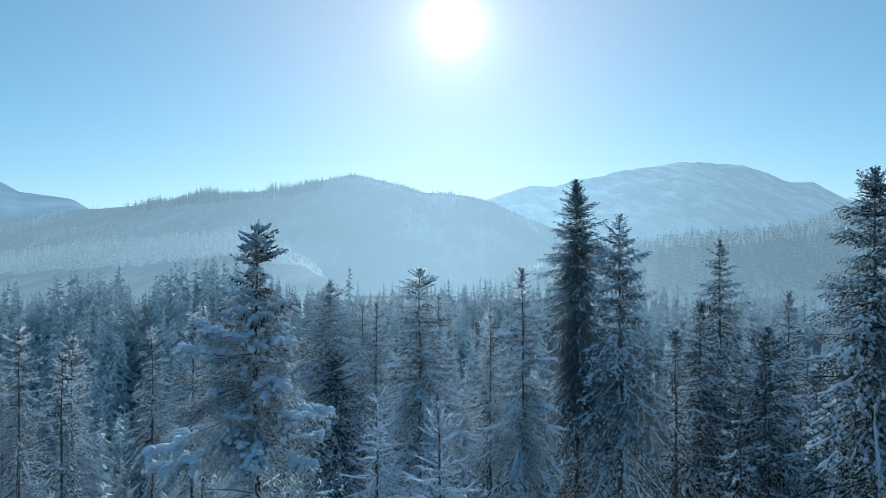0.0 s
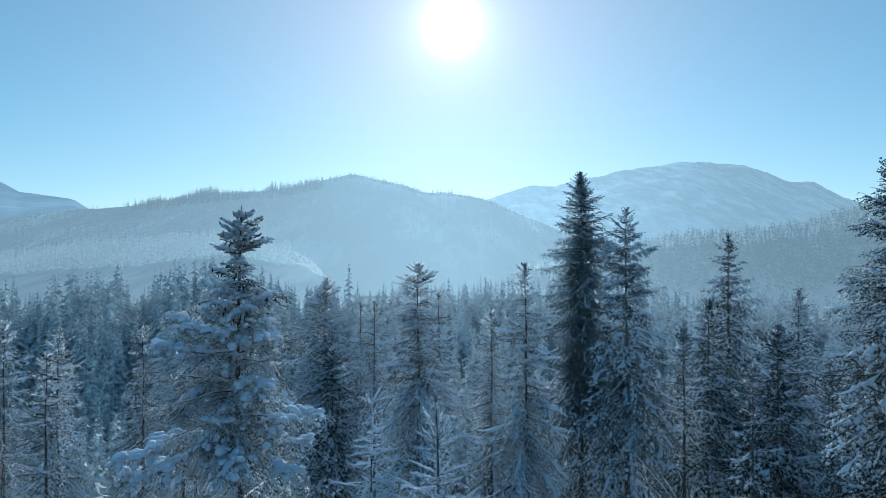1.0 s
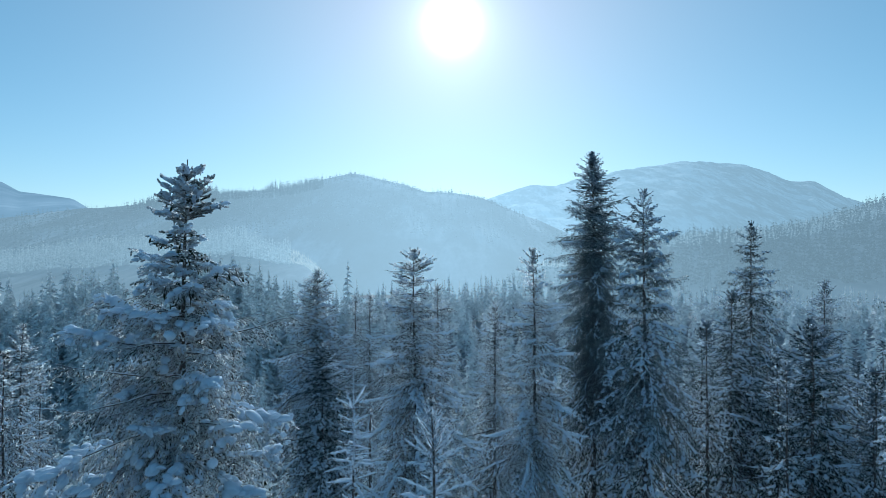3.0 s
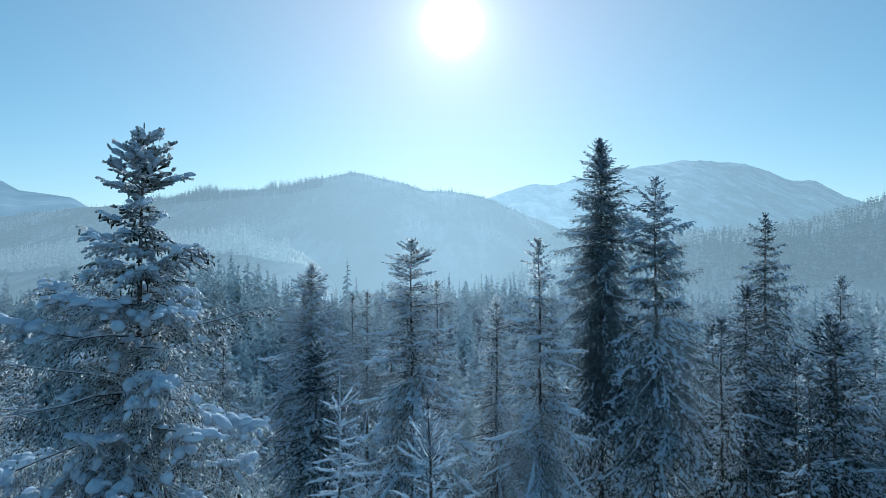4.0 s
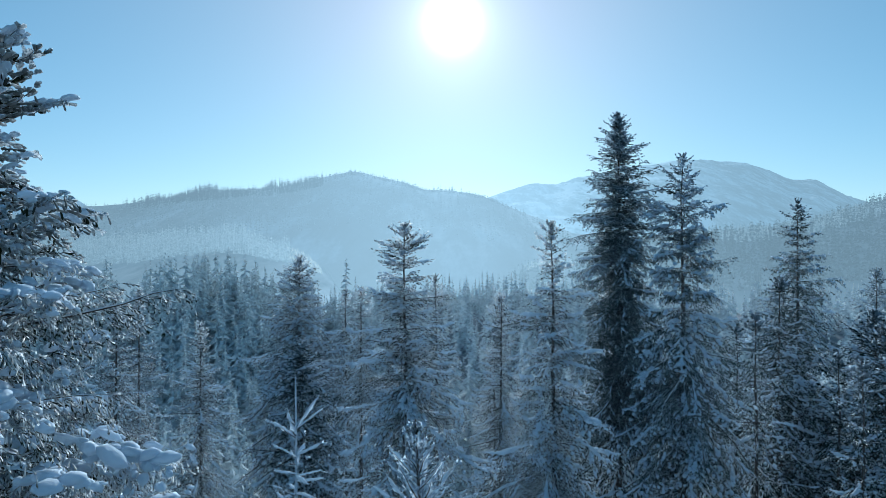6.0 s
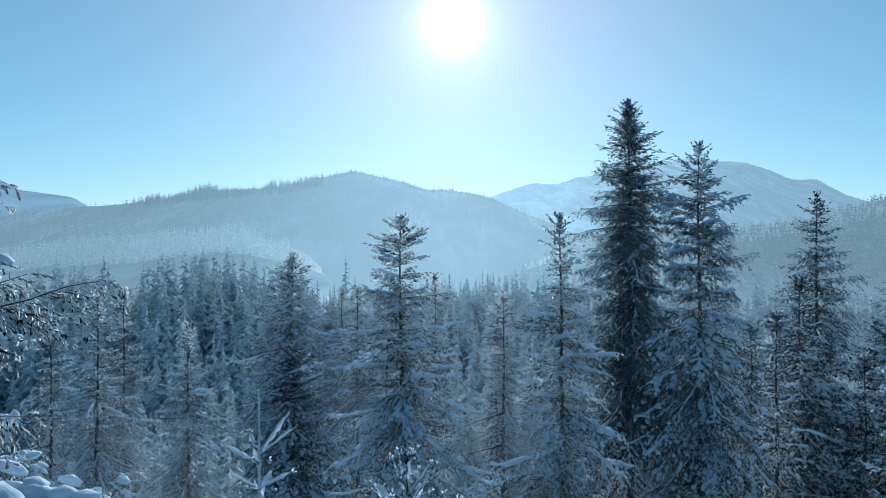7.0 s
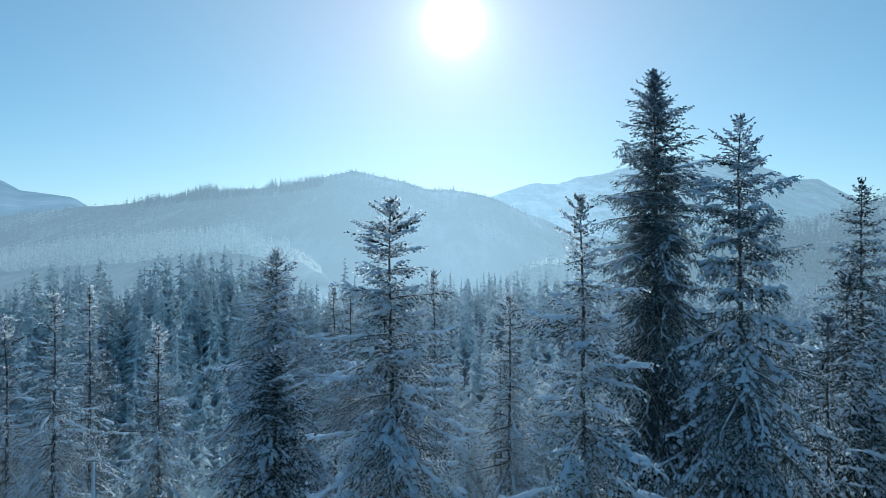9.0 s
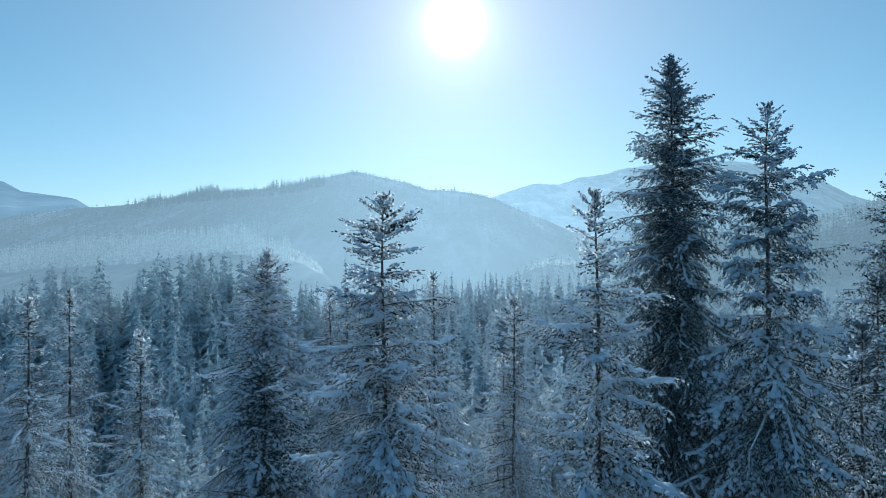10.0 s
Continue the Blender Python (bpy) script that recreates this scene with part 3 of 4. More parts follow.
def build_ground():
    def axis(steps):
        return np.array(sorted({s * v for v in steps for s in (-1, 1)}))
    g = axis([0, 3, 6, 10, 14, 18, 23, 28, 34, 40, 47, 55, 63, 72, 82, 93, 105, 118, 132, 148, 165, 185, 205, 230, 260, 290,
              325, 365, 410, 460, 520, 600, 800, 1200, 1800, 2600, 3600, 4700])
    x, y = np.meshgrid(g, g)
    z = ground_height(x, y)
    n = len(g)
    i, j = np.meshgrid(np.arange(n - 1), np.arange(n - 1), indexing="ij")
    q = np.stack([i * n + j, i * n + j + 1, (i + 1) * n + j + 1, (i + 1) * n + j], -1).reshape(-1, 4)
    v = np.stack([x, y, z], -1).reshape(-1, 3)
    tagged(new("ground", mesh_from("ground", v, q, GROUND_SNOW, True)), "snowy forest floor falling into a valley, greyed like forest shade", "ground", kind="structure")


build_ground()


# ---- far hills ----
def crest(u, knots):
    ks = np.array(knots)
    return np.interp(u, ks[:, 0], ks[:, 1])


def lattice(x, y, seed):
    """Smooth value noise on a unit lattice, -1 to 1."""
    table = np.random.default_rng(seed).uniform(-1, 1, (64, 64))
    xi, yi = np.floor(x).astype(int), np.floor(y).astype(int)
    fx, fy = x - xi, y - yi
    fx, fy = fx * fx * (3 - 2 * fx), fy * fy * (3 - 2 * fy)
    a, b = table[xi % 64, yi % 64], table[(xi + 1) % 64, yi % 64]
    c, d = table[xi % 64, (yi + 1) % 64], table[(xi + 1) % 64, (yi + 1) % 64]
    return (a * (1 - fx) + b * fx) * (1 - fy) + (c * (1 - fx) + d * fx) * fy


def relief(x, y, size, seed):
    """Ridged fractal relief with spurs and gullies."""
    total, gain = 0.0, 0.9
    for k in range(5):
        total = total + gain * (0.33 - np.abs(lattice(x / size + 17.3 * k, y / size + 5.1 * k, seed + k)))
        size, gain = size * 0.48, gain * 0.6
    return total


def hill_height(u, y, hill):
    """Ground height of a hill at bearing u (sideways over ahead) and y metres ahead."""
    near, far, base, bow = hill["near"], hill["far"], hill["base"], hill["bow"]
    x = u * y
    top = 24 + far * crest(u, hill["crest"])
    t = (y - near) / (far - near)
    rise = np.where(t < 1, np.clip(t, 0, 1) ** bow, 1 - 0.5 * (t - 1) ** 2)
    s = hill["rough"]
    n = relief(x, y * 0.7, 6.0 * s, hill["seed"])
    jag = hill.get("jag", 0.0)
    if jag:
        top = top + jag * relief(x, y, 110.0, hill["seed"] + 9)
    return base + (top - base) * rise + n * s * 0.42 * np.clip(t * 1.6, 0, 1) * hill.get("bump", 1.0) * (1 - hill.get("crisp", 0.0) * np.clip((t - 0.75) / 0.25, 0, 1))


def build_hill(name, hill, mat, label, cols=260, rows=46):
    u = np.linspace(-1.15, 1.15, cols)
    t = np.linspace(0, 1.25, rows)
    y = hill["near"] + (hill["far"] - hill["near"]) * t
    uu, yy = np.meshgrid(u, y)
    z = hill_height(uu, yy, hill)
    v = np.stack([uu * yy, yy, z], -1).reshape(-1, 3)
    i, j = np.meshgrid(np.arange(rows - 1), np.arange(cols - 1), indexing="ij")
    q = np.stack([i * cols + j, i * cols + j + 1, (i + 1) * cols + j + 1, (i + 1) * cols + j], -1).reshape(-1, 4)
    return tagged(new(name, mesh_from(name, v, q, mat, True)), label, "hill", kind="structure")


MAIN = dict(seed=40, near=780, far=1450, base=-34, bow=0.85, rough=40, bump=0.5, crest=(
    (-1.15, 0.02), (-0.70, 0.047), (-0.565, 0.063), (-0.477, 0.072), (-0.43, 0.078), (-0.27, 0.090), (-0.218, 0.098),
    (-0.142, 0.117), (-0.09, 0.106), (-0.03, 0.090), (0.015, 0.089), (0.07, 0.073), (0.15, 0.045), (0.2, 0.02), (0.4, -0.02), (1.15, -0.02)))
BENCH = dict(seed=47, near=430, far=800, base=-28, bow=0.9, rough=18, bump=1.0, crest=(
    (-1.15, -0.05), (-0.70, -0.022), (-0.6, -0.006), (-0.5, 0.008), (-0.4, 0.014), (-0.31, 0.014), (-0.27, 0.0),
    (-0.245, -0.006), (-0.22, -0.014), (-0.19, -0.036), (-0.165, -0.062), (-0.14, -0.09), (-0.1, -0.1), (1.15, -0.12)))
RIGHT = dict(seed=54, near=420, far=900, base=-34, bow=1.0, rough=20, bump=0.6, crest=(
    (-1.15, -0.12), (-0.05, -0.09), (0.0, -0.078), (0.08, -0.05), (0.16, -0.024), (0.22, -0.03), (0.28, -0.004), (0.37, 0.018), (0.46, 0.022),
    (0.56, 0.032), (0.64, 0.056), (0.70, 0.076), (1.15, 0.13)))
FAR_RIGHT = dict(seed=54, near=2300, far=4000, base=0, bow=0.75, rough=170, bump=0.55, crisp=0.8, jag=16, crest=(
    (-0.2, -0.02), (0.03, 0.06), (0.07, 0.078), (0.14, 0.100), (0.18, 0.098), (0.205, 0.108), (0.25, 0.114), (0.285, 0.125), (0.34, 0.130),
    (0.376, 0.138), (0.48, 0.132), (0.545, 0.107), (0.585, 0.104), (0.63, 0.082), (0.70, 0.06), (1.15, 0.03)))
FAR_LEFT = dict(seed=68, near=2000, far=3300, base=0, bow=0.75, rough=150, bump=0.18, crest=(
    (-1.15, 0.16), (-0.78, 0.118), (-0.70, 0.106), (-0.67, 0.091), (-0.585, 0.079), (-0.56, 0.064), (-0.5, 0.03), (-0.3, -0.01), (1.15, -0.02)))
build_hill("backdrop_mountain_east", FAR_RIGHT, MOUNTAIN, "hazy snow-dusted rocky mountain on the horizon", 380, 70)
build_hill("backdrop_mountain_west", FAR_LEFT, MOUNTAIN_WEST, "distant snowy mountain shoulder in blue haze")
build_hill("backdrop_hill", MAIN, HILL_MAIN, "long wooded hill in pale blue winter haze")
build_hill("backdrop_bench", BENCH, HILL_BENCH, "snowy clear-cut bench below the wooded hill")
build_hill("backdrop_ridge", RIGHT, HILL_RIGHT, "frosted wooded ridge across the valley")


# ---- far woods ----
def little_spruce(rng, tiers, arms, slim=0.13):
    """A small far spruce, one metre high: a trunk and tiers of drooping boughs."""
    bits = [spindles(np.array([[0, 0, 0.0]]), np.array([[0, 0, 1.0]]), np.array([1.0]), np.array([0.02]), rng, 0.1)]
    z = np.repeat(np.linspace(0.10, 0.97, tiers), arms)
    z = z + rng.uniform(-0.035, 0.035, len(z))
    a = rng.uniform(0, 2 * np.pi, len(z))
    r = slim * np.maximum(1.0 - z, 0.02) ** 0.85 * rng.uniform(0.7, 1.25, len(z)) + 0.006
    d = unit(np.stack([np.cos(a), np.sin(a), rng.uniform(-0.75, -0.25, len(z))], 1))
    bits.append(sprays(np.stack([0 * z, 0 * z, z + 0.01], 1), d, r * 1.25, (0.34 if tiers < 12 else 0.22) * r + 0.004, rng))
    return joined(bits)


def build_woods(name, places, heights, mat, label, seed, tiers, arms, slim=0.13, kinds=6):
    rng = np.random.default_rng(seed)
    shapes = [little_spruce(rng, tiers, arms, slim) for _ in range(kinds)]
    which = rng.integers(0, kinds, len(places))
    bits = []
    for k, (v, f) in enumerate(shapes):
        sel = np.where(which == k)[0]
        if not len(sel):
            continue
        a = rng.uniform(0, 2 * np.pi, len(sel))
        c, s = np.cos(a)[:, None], np.sin(a)[:, None]
        h = heights[sel][:, None]
        fat = rng.uniform(0.8, 1.3, (len(sel), 1))
        w = np.stack([(v[:, 0] * c - v[:, 1] * s) * h * fat, (v[:, 0] * s + v[:, 1] * c) * h * fat, v[:, 2] * h], -1) + places[sel][:, None]
        bits.append((w.reshape(-1, 3), (f[None] + len(v) * np.arange(len(sel))[:, None, None]).reshape(-1, 3)))
    v, f = joined(bits)
    return tagged(new(name, mesh_from(name, v, f, mat)), label, "forest", kind="stuff")


def scatter_hill(hill, n, ulim, tlim, rng, keep):
    u = rng.uniform(*ulim, n)
    t = rng.uniform(*tlim, n)
    y = hill["near"] + (hill["far"] - hill["near"]) * t
    ok = keep(u, t, rng.random(n))
    u, y = u[ok], y[ok]
    return np.stack([u * y, y, hill_height(u, y, hill) - 0.4], 1)


rng = np.random.default_rng(5)
# main hill: a fringe along the crest and dark woods on the upper slope
p1 = scatter_hill(MAIN, 2900, (-0.50, -0.19), (0.86, 1.0), rng, lambda u, t, r: r < np.interp(u, (-0.5, -0.46, -0.36, -0.2), (0.1, 0.6, 1.0, 0.6)))
p2 = scatter_hill(MAIN, 2000, (-0.75, 0.2), (0.35, 0.97), rng, lambda u, t, r: r < np.interp(u, (-0.6, -0.2, 0.1), (1.0, 0.9, 0.6)))
p3 = scatter_hill(MAIN, 800, (-0.21, 0.12), (0.94, 1.01), rng, lambda u, t, r: r < 0.9)
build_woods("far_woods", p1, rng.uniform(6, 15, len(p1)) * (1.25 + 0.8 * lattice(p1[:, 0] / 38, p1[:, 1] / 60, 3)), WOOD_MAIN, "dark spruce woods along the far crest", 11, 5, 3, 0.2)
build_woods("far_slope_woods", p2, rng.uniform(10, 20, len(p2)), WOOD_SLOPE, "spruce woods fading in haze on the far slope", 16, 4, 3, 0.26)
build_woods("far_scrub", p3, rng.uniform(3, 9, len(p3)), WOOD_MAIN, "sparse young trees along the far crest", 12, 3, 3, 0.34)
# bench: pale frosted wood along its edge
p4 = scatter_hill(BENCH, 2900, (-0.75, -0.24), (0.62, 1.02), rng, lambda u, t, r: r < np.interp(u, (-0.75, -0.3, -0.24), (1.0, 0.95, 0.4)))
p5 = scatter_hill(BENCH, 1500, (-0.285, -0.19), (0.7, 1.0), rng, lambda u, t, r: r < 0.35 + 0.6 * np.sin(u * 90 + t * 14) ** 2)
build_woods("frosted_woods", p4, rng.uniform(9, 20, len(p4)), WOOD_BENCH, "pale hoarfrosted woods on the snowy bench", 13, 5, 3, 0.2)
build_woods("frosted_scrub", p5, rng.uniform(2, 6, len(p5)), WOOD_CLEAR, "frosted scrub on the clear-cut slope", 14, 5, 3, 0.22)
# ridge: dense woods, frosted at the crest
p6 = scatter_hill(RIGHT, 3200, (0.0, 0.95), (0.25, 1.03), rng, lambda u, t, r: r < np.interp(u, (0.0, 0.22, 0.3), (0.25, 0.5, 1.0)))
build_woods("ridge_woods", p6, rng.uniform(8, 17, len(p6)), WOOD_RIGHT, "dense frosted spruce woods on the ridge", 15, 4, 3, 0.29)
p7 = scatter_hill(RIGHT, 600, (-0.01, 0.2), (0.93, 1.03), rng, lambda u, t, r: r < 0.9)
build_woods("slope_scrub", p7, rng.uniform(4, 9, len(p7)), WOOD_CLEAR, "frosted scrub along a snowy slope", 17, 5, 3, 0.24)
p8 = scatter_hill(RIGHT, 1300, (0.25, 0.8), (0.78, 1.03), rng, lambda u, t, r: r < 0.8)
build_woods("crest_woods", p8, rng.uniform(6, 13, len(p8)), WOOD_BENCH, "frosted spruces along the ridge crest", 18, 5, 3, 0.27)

# ---- middle distance: the valley's woods ----
def valley_places(n, ylim, ulim, rng, keep):
    y = rng.uniform(*ylim, n)
    u = rng.uniform(*ulim, n)
    ok = keep(u, y, rng.random(n))
    u, y = u[ok], y[ok]
    x = u * y
    return np.stack([x, y, ground_height(x, y) - 0.5], 1)


rng = np.random.default_rng(9)
q1 = valley_places(1000, (118, 310), (-0.85, -0.10), rng, lambda u, y, r: r < 0.95)
q2 = valley_places(1250, (120, 340), (-0.12, 0.85), rng, lambda u, y, r: r < 0.9)
q3 = valley_places(150, (200, 335), (-0.2, 0.3), rng, lambda u, y, r: r < 0.9)
q4 = valley_places(230, (72, 128), (0.0, 0.85), rng, lambda u, y, r: r < 0.9)
build_woods("hidden_woods", q4, (24 - q4[:, 1] * rng.uniform(0.14, 0.24, len(q4)) - q4[:, 2]).clip(6, 30), NEEDLE_MIST, "frosted spruce wood on the edge of the gully, paled as if by haze", 24, 20, 5, 0.17, 8)
u1 = q1[:, 0] / q1[:, 1]
tall = np.interp(u1, (-0.72, -0.68, -0.64, -0.60, -0.51, -0.485, -0.465, -0.44, -0.31, -0.25, -0.18), (30, 29, 24, 33, 34, 22, 25, 36, 34, 25, 16))
build_woods("valley_woods_west", q1, tall * rng.uniform(0.72, 1.06, len(q1)), NEEDLE_FAR, "tall frosted spruce wood across the gully, paled as if by haze", 21, 16, 4, 0.19, 8)
build_woods("valley_woods_east", q2, rng.uniform(9, 20, len(q2)), NEEDLE_MIST, "hoarfrosted spruce wood on the valley floor, paled as if by haze", 22, 15, 4, 0.18, 8)
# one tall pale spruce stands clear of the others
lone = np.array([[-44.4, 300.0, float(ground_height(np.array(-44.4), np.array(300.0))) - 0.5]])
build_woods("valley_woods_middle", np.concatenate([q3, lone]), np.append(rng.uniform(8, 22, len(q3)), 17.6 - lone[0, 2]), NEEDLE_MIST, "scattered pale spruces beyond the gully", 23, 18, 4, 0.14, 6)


# ---- the near spruces ----
L_RIME = "tall slender spruce loaded with hoarfrost and snow"
L_DARK = "tall dense dark green spruce with snowy limbs"
SLIM = ((0, 0.1), (0.6, 0.35), (2, 0.9), (5, 1.7), (9, 2.6), (14, 3.1), (30, 3.2))
BROAD = ((0, 0.1), (0.6, 0.45), (2, 1.4), (5, 2.7), (9, 3.8), (14, 4.7), (30, 4.8))
MID = ((0, 0.1), (0.6, 0.4), (2, 1.1), (5, 2.1), (9, 3.1), (14, 3.7), (30, 3.8))
FROSTY = dict(low_shade=0.46, between=6, frond=0.5, needle=NEEDLE_PALE, twig=0.024, side=0.18, knit=0.1, shoot=0.15, gap=0.62, snow=0.75, pile=1.0, fingers=0.45, hand=0.16, strip_from=(0.1, 0.5), droop=1.05, fine=12)
SHADY = dict(low_shade=0.62, needle=NEEDLE_SHADE, twig=0.029, side=0.145, knit=0.09, shoot=0.15, gap=0.48, snow=0.72, pile=1.05, fingers=0.6, hand=0.18, fine=12)
near = [
    # x, y, top, height, crown profile, keywords, label
    (-5.85, 20.1, 24.95, 27.0, ((0, 0.1), (0.5, 0.35), (1.0, 0.62), (1.5, 0.62), (1.9, 0.55), (2.2, 1.15), (3.0, 1.65), (4.3, 2.3), (6, 2.7), (8, 3.0), (30, 3.2)),
     dict(needle=NEEDLE_HEAVY, gap=0.44, leader=0.45, per=6, between=3, side=0.085, knit=0.052, twig=0.018, shoot=0.125, fine=7.5, snow=0.7, pile=1.35, fingers=0.38, hand=0.14, cushions=0.9, frond=0.46, ragged=0.3, bare=0.15, split=True, rounded=True, cones=60, droop=0.9, up=0.62),
     "old spruce with a tufted top and heavy snow pads"),
    (9.51, 45.2, 29.0, 32.0, ((0, 0.1), (0.4, 0.35), (1.2, 0.68), (2.3, 1.2), (4, 1.9), (5.5, 2.4), (9, 2.7), (14, 3.2), (32, 3.3)),
     dict(low_shade=0.42, needle=NEEDLE_DARK, gap=0.36, per=6, side=0.12, knit=0.07, twig=0.029, shoot=0.13, fine=17, hang=0.7, snow=0.55, pile=0.8, fingers=0.4, leader=0.3, split=True, between=8, bare=0.05, ragged=0.24), L_DARK),
    (11.72, 41.8, 26.35, 29.0, ((0, 0.1), (0.4, 0.3), (1.6, 0.75), (3, 1.4), (4.4, 1.9), (6, 2.0), (8.3, 2.8), (10.7, 3.9), (14, 4.5), (29, 4.6)),
     dict(low_shade=0.55, needle=NEEDLE_DARK, gap=0.6, per=6, side=0.11, knit=0.062, twig=0.026, shoot=0.135, fine=15, snow=0.75, pile=1.1, fingers=0.55, hand=0.17, cushions=0.45, strip_from=(0.3, 0.7), split=True, between=1, leader=0.3, droop=1.15, ragged=0.24),
     "tall layered spruce with snow on every limb"),
    (-1.41, 38.4, 22.9, 26.0, ((0, 0.2), (0.3, 0.5), (0.8, 0.95), (2.2, 1.2), (3.3, 1.7), (5, 2.2), (6.6, 3.1), (9, 3.5), (26, 3.6)),
     dict(low_shade=0.3, needle=NEEDLE_RIME, gap=0.54, per=6, side=0.11, knit=0.075, twig=0.024, shoot=0.12, hang=0.8, fine=12, snow=0.85, pile=1.1, fingers=0.65, cushions=0.5, strip_from=(0.1, 0.6), split=True, between=4, cones=90, leader=0.25, up=0.6, frond=0.5, ragged=0.3, bare=0.12), L_RIME),
    (4.64, 37.5, 22.9, 26.0, ((0, 0.2), (0.4, 0.4), (1.2, 0.65), (1.7, 0.6), (3.2, 1.5), (4.8, 1.9), (6.7, 2.5), (8.7, 3.1), (26, 3.3)),
     dict(low_shade=0.3, needle=NEEDLE_RIME, gap=0.52, per=5, side=0.11, knit=0.075, twig=0.024, shoot=0.12, hang=0.8, fine=12, snow=0.85, pile=1.1, fingers=0.65, cushions=0.5, strip_from=(0.1, 0.6), split=True, between=5, cones=60, leader=0.25, up=0.75, ragged=0.38, bare=0.25), L_RIME),
    (-10.25, 57.2, 21.35, 25.0, ((0, 0.1), (0.6, 0.25), (1.2, 0.6), (2, 1.2), (5.4, 3.1), (8.7, 4.4), (13.7, 5.0), (25, 5.0)),
     dict(SHADY, needle=NEEDLE_PALE, ragged=0.2, gap=0.5, per=7, side=0.135, knit=0.08, twig=0.024, fine=14, snow=0.9, pile=1.15, fingers=0.7, droop=1.1, frond=0.5), L_DARK),
    (-8.6, 51.0, 16.2, 20.0, BROAD, dict(SHADY, snow=0.75, pile=1.3), "broad spruce with snow on its drooping limbs"),
    (22.2, 50.7, 24.9, 28.0, ((0, 0.1), (0.6, 0.3), (2.8, 1.2), (5.5, 2.1), (10.5, 3.3), (15, 3.8), (28, 3.9)), dict(SHADY, gap=0.55, fine=15), "tall spruce with a pointed frosted crown"),
    (19.2, 47.2, 20.2, 24.0, MID, dict(SHADY, snow=0.7, pile=1.2), "frosted spruce beside a taller one"),
    (20.1, 29.4, 27.9, 31.0, ((0, 0.1), (0.5, 0.4), (2.8, 1.6), (4.9, 2.0), (7, 2.7), (12, 3.8), (31, 3.9)),
     dict(SHADY, gap=0.42, per=6, side=0.12, knit=0.08, shoot=0.13, twig=0.028, fine=12), L_DARK),
    (30.2, 55.3, 20.4, 25.0, MID, dict(FROSTY, low_shade=0.6, needle=NEEDLE_DARK, twig=0.028), L_RIME),
    (23.2, 45.2, 18.4, 22.0, ((0, 0.3), (0.5, 0.9), (2, 1.7), (5, 2.4), (9, 3.0), (22, 3.4)), dict(SHADY, per=6, snow=0.75, pile=1.4, leader=0.2), "dark round-topped spruce patched with snow"),
    (-26.4, 45.3, 18.2, 22.0, MID, FROSTY, L_RIME),
    (-24.5, 53.2, 17.6, 22.0, MID, FROSTY, L_RIME),
    (-31.5, 47.0, 18.6, 23.0, MID, FROSTY, L_RIME),
    (-21.0, 55.5, 19.0, 23.0, SLIM, FROSTY, L_RIME),
    (-15.77, 53.1, 17.0, 21.0, ((0, 0.1), (0.8, 0.5), (2.5, 0.8), (4, 1.4), (7, 2.6), (10, 3.2), (21, 3.4)), dict(FROSTY, needle=NEEDLE_RIME, gap=0.5, pile=1.1, droop=1.2), "slim frosted spruce with a thin spire"),
    (-19.9, 50.2, 19.1, 23.0, SLIM, FROSTY, L_RIME),
    (-7.14, 68.1, 18.4, 24.0, SLIM, dict(FROSTY, needle=NEEDLE_RIME, twig=0.026), "slim dark spruce with little snow"),
    (-9.0, 71.0, 18.0, 24.0, SLIM, dict(FROSTY, twig=0.026), L_RIME),
    (-0.41, 61.4, 19.8, 24.0, SLIM, dict(FROSTY, twig=0.026), L_RIME),
    (3.94, 52.3, 18.9, 23.0, MID, FROSTY, L_RIME),
    (-2.30, 22.35, 19.6, 20.5, ((0, 0.1), (1, 0.5), (1.5, 0.42), (2, 0.62), (4, 1.5), (8, 2.2), (20, 2.4)),
     dict(needle=NEEDLE_DARK, stark=True, gap=0.4, per=6, leader=1.08, side=0.2, knit=0.1, twig=0.014, shoot=0.09, fine=5, snow=1.0, pile=0.9, fingers=0.9, hand=0.16, strip_from=(0.0, 0.1), split=True, between=1, droop=0.4, up=1.05, ragged=0.15), "young spruce with a bare snowy leading shoot"),
    (-0.20, 21.6, 19.05, 19.5, ((0, 0.15), (0.5, 0.4), (1, 0.55), (2, 0.9), (4, 1.6), (8, 2.2), (20, 2.4)),
     dict(needle=NEEDLE_DARK, gap=0.38, per=6, leader=0.3, side=0.14, knit=0.08, twig=0.014, shoot=0.09, fine=5, snow=1.0, pile=0.85, fingers=0.7, hand=0.14, strip_from=(0.0, 0.1), split=True, between=1, ragged=0.2, droop=0.6), "young spruce bent under fresh snow"),
]
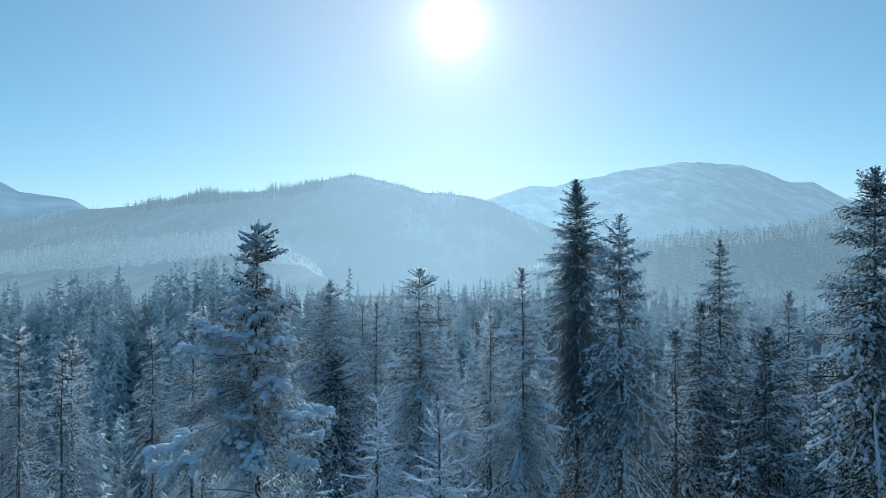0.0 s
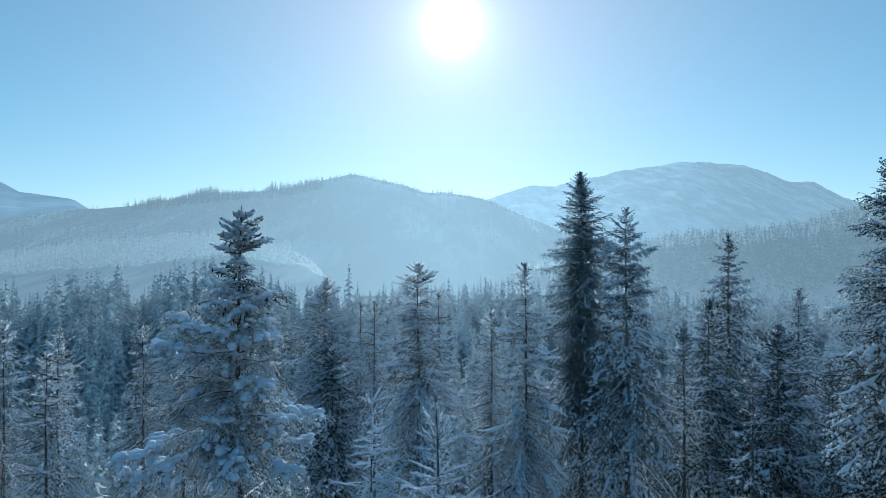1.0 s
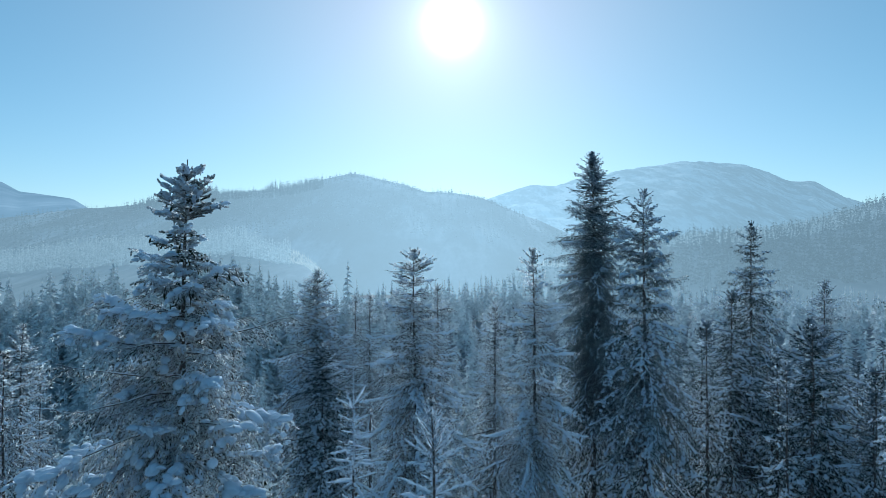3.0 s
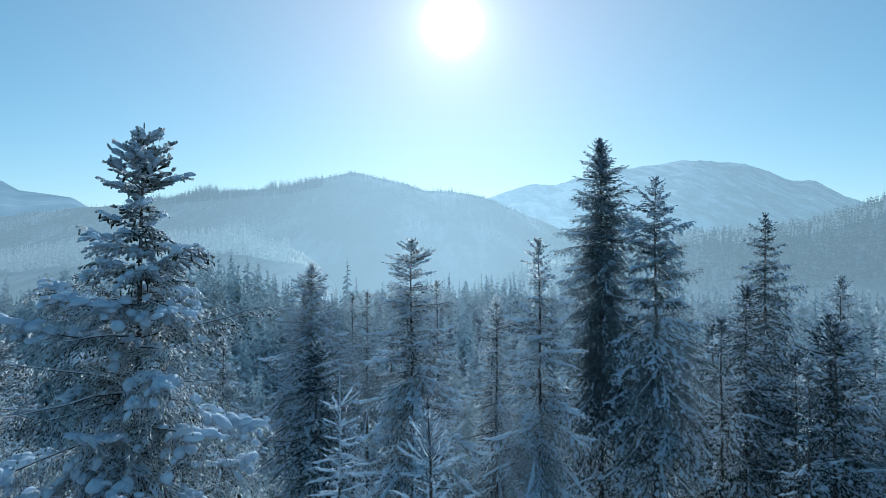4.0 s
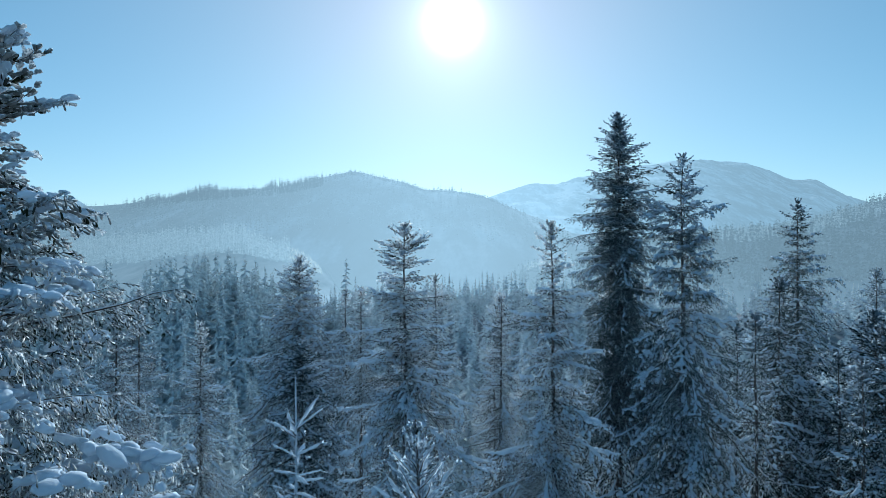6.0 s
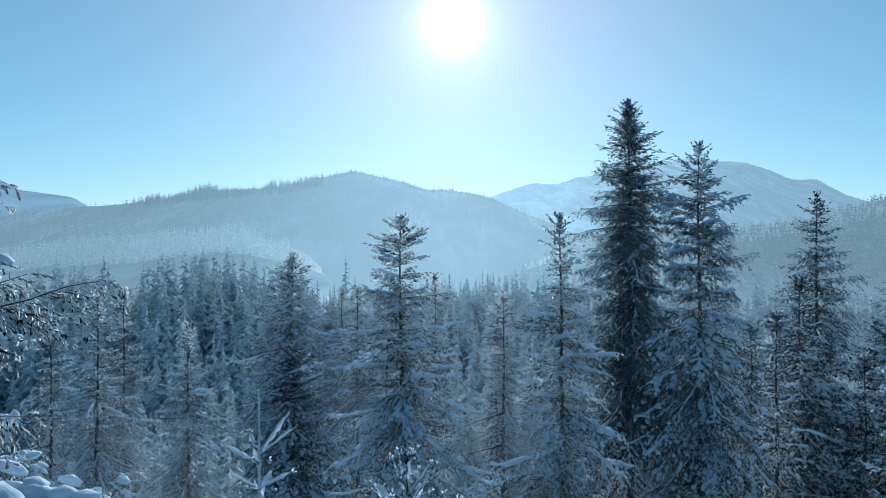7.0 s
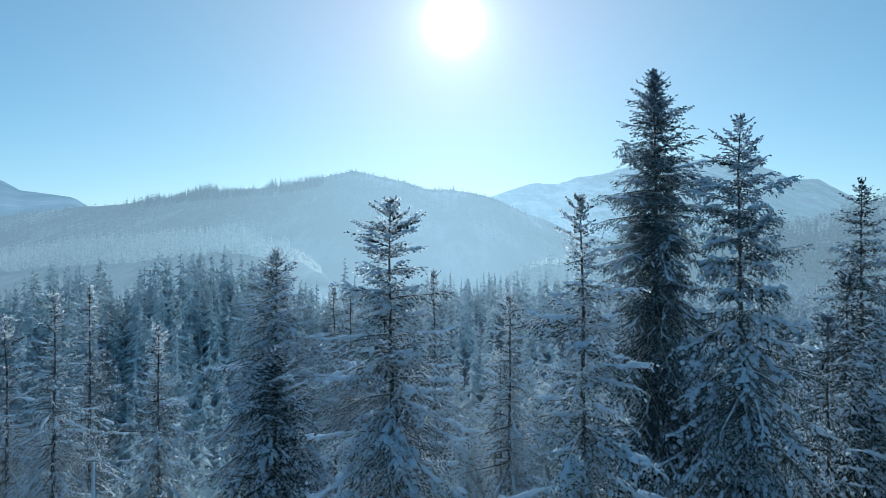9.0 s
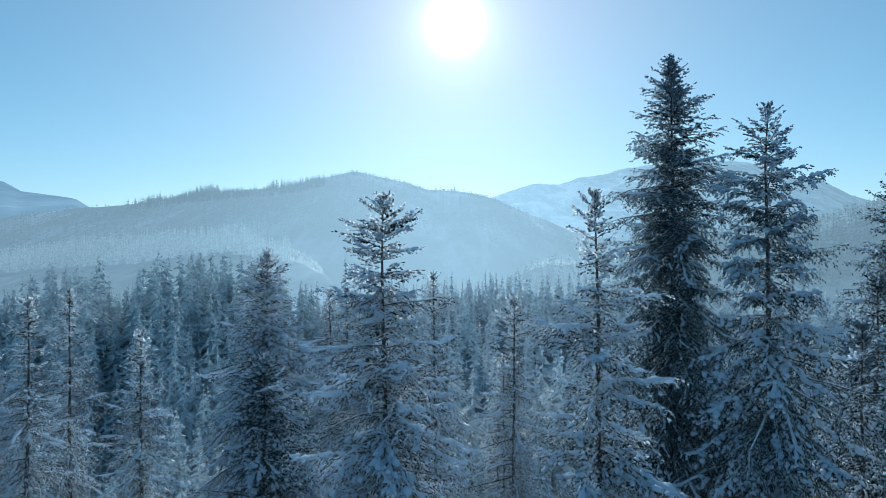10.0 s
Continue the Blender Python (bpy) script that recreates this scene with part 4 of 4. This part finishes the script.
for i, (x, y, top, height, profile, kw, label) in enumerate(near):
    stand(spruce("spruce_tree", label, 100 + i, height, profile, **kw), x, y, top, height, 37.0 * i)

# ---- filling trees behind and between them ----
models = [
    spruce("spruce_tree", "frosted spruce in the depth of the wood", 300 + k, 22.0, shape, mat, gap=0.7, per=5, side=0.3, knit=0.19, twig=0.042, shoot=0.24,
           fine=8, snow=0.6, pile=1.1, fingers=0.45, hand=0.2, low_shade=0.4 if k < 2 else 0.6, between=1)
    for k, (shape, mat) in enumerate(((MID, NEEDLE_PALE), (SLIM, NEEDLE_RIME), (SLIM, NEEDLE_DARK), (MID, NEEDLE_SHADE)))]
rng = np.random.default_rng(31)
taken = [(x, y) for x, y, *_ in near] + [(-3, 15), (0, 10), (0, 0), (0, 5), (0, 18)]
spots = []
tries = 0
while len(spots) < 46 and tries < 6000:
    tries += 1
    y = rng.uniform(40, 105)
    x = rng.uniform(-0.82, 0.82) * y
    if x < -0.1 * y and y > 60:
        continue
    if y < 58 and -16 < x < 0.36 * y:
        continue
    if min((x - a) ** 2 + (y - b) ** 2 for a, b in taken) < 4.2 ** 2:
        continue
    taken.append((x, y))
    spots.append((x, y))
# a denser dark stand on the east side
tries = 0
while len(spots) < 100 and tries < 6000:
    tries += 1
    y = rng.uniform(38, 64)
    x = rng.uniform(0.30, 0.80) * y
    if (y < 48 and x < 0.46 * y) or min((x - a) ** 2 + (y - b) ** 2 for a, b in taken) < 2.6 ** 2:
        continue
    taken.append((x, y))
    spots.append((x, y))
for i, (x, y) in reversed(list(enumerate(spots))):
    # tips stay under the line of sight to the valley
    tip = 21.5 - (y - 19) * rng.uniform(0.15, 0.27) if x < -0.1 * y else 24 - y * (rng.uniform(0.125, 0.20) if i < 46 else rng.uniform(0.17, 0.27))
    g = float(ground_height(np.array(x), np.array(y)))
    size = min(1.35, max(0.55, (tip - g) / 22.0))
    m = pose(x, y, tip - 22.0 * size, 0, 0, rng.uniform(0, 360)) @ Matrix.Diagonal((size, size, size, 1))
    if i < len(models):
        models[i].matrix_basis = m
    else:
        copy_thing(models[i % 2 + (2 if x > 8 else 0)], m)
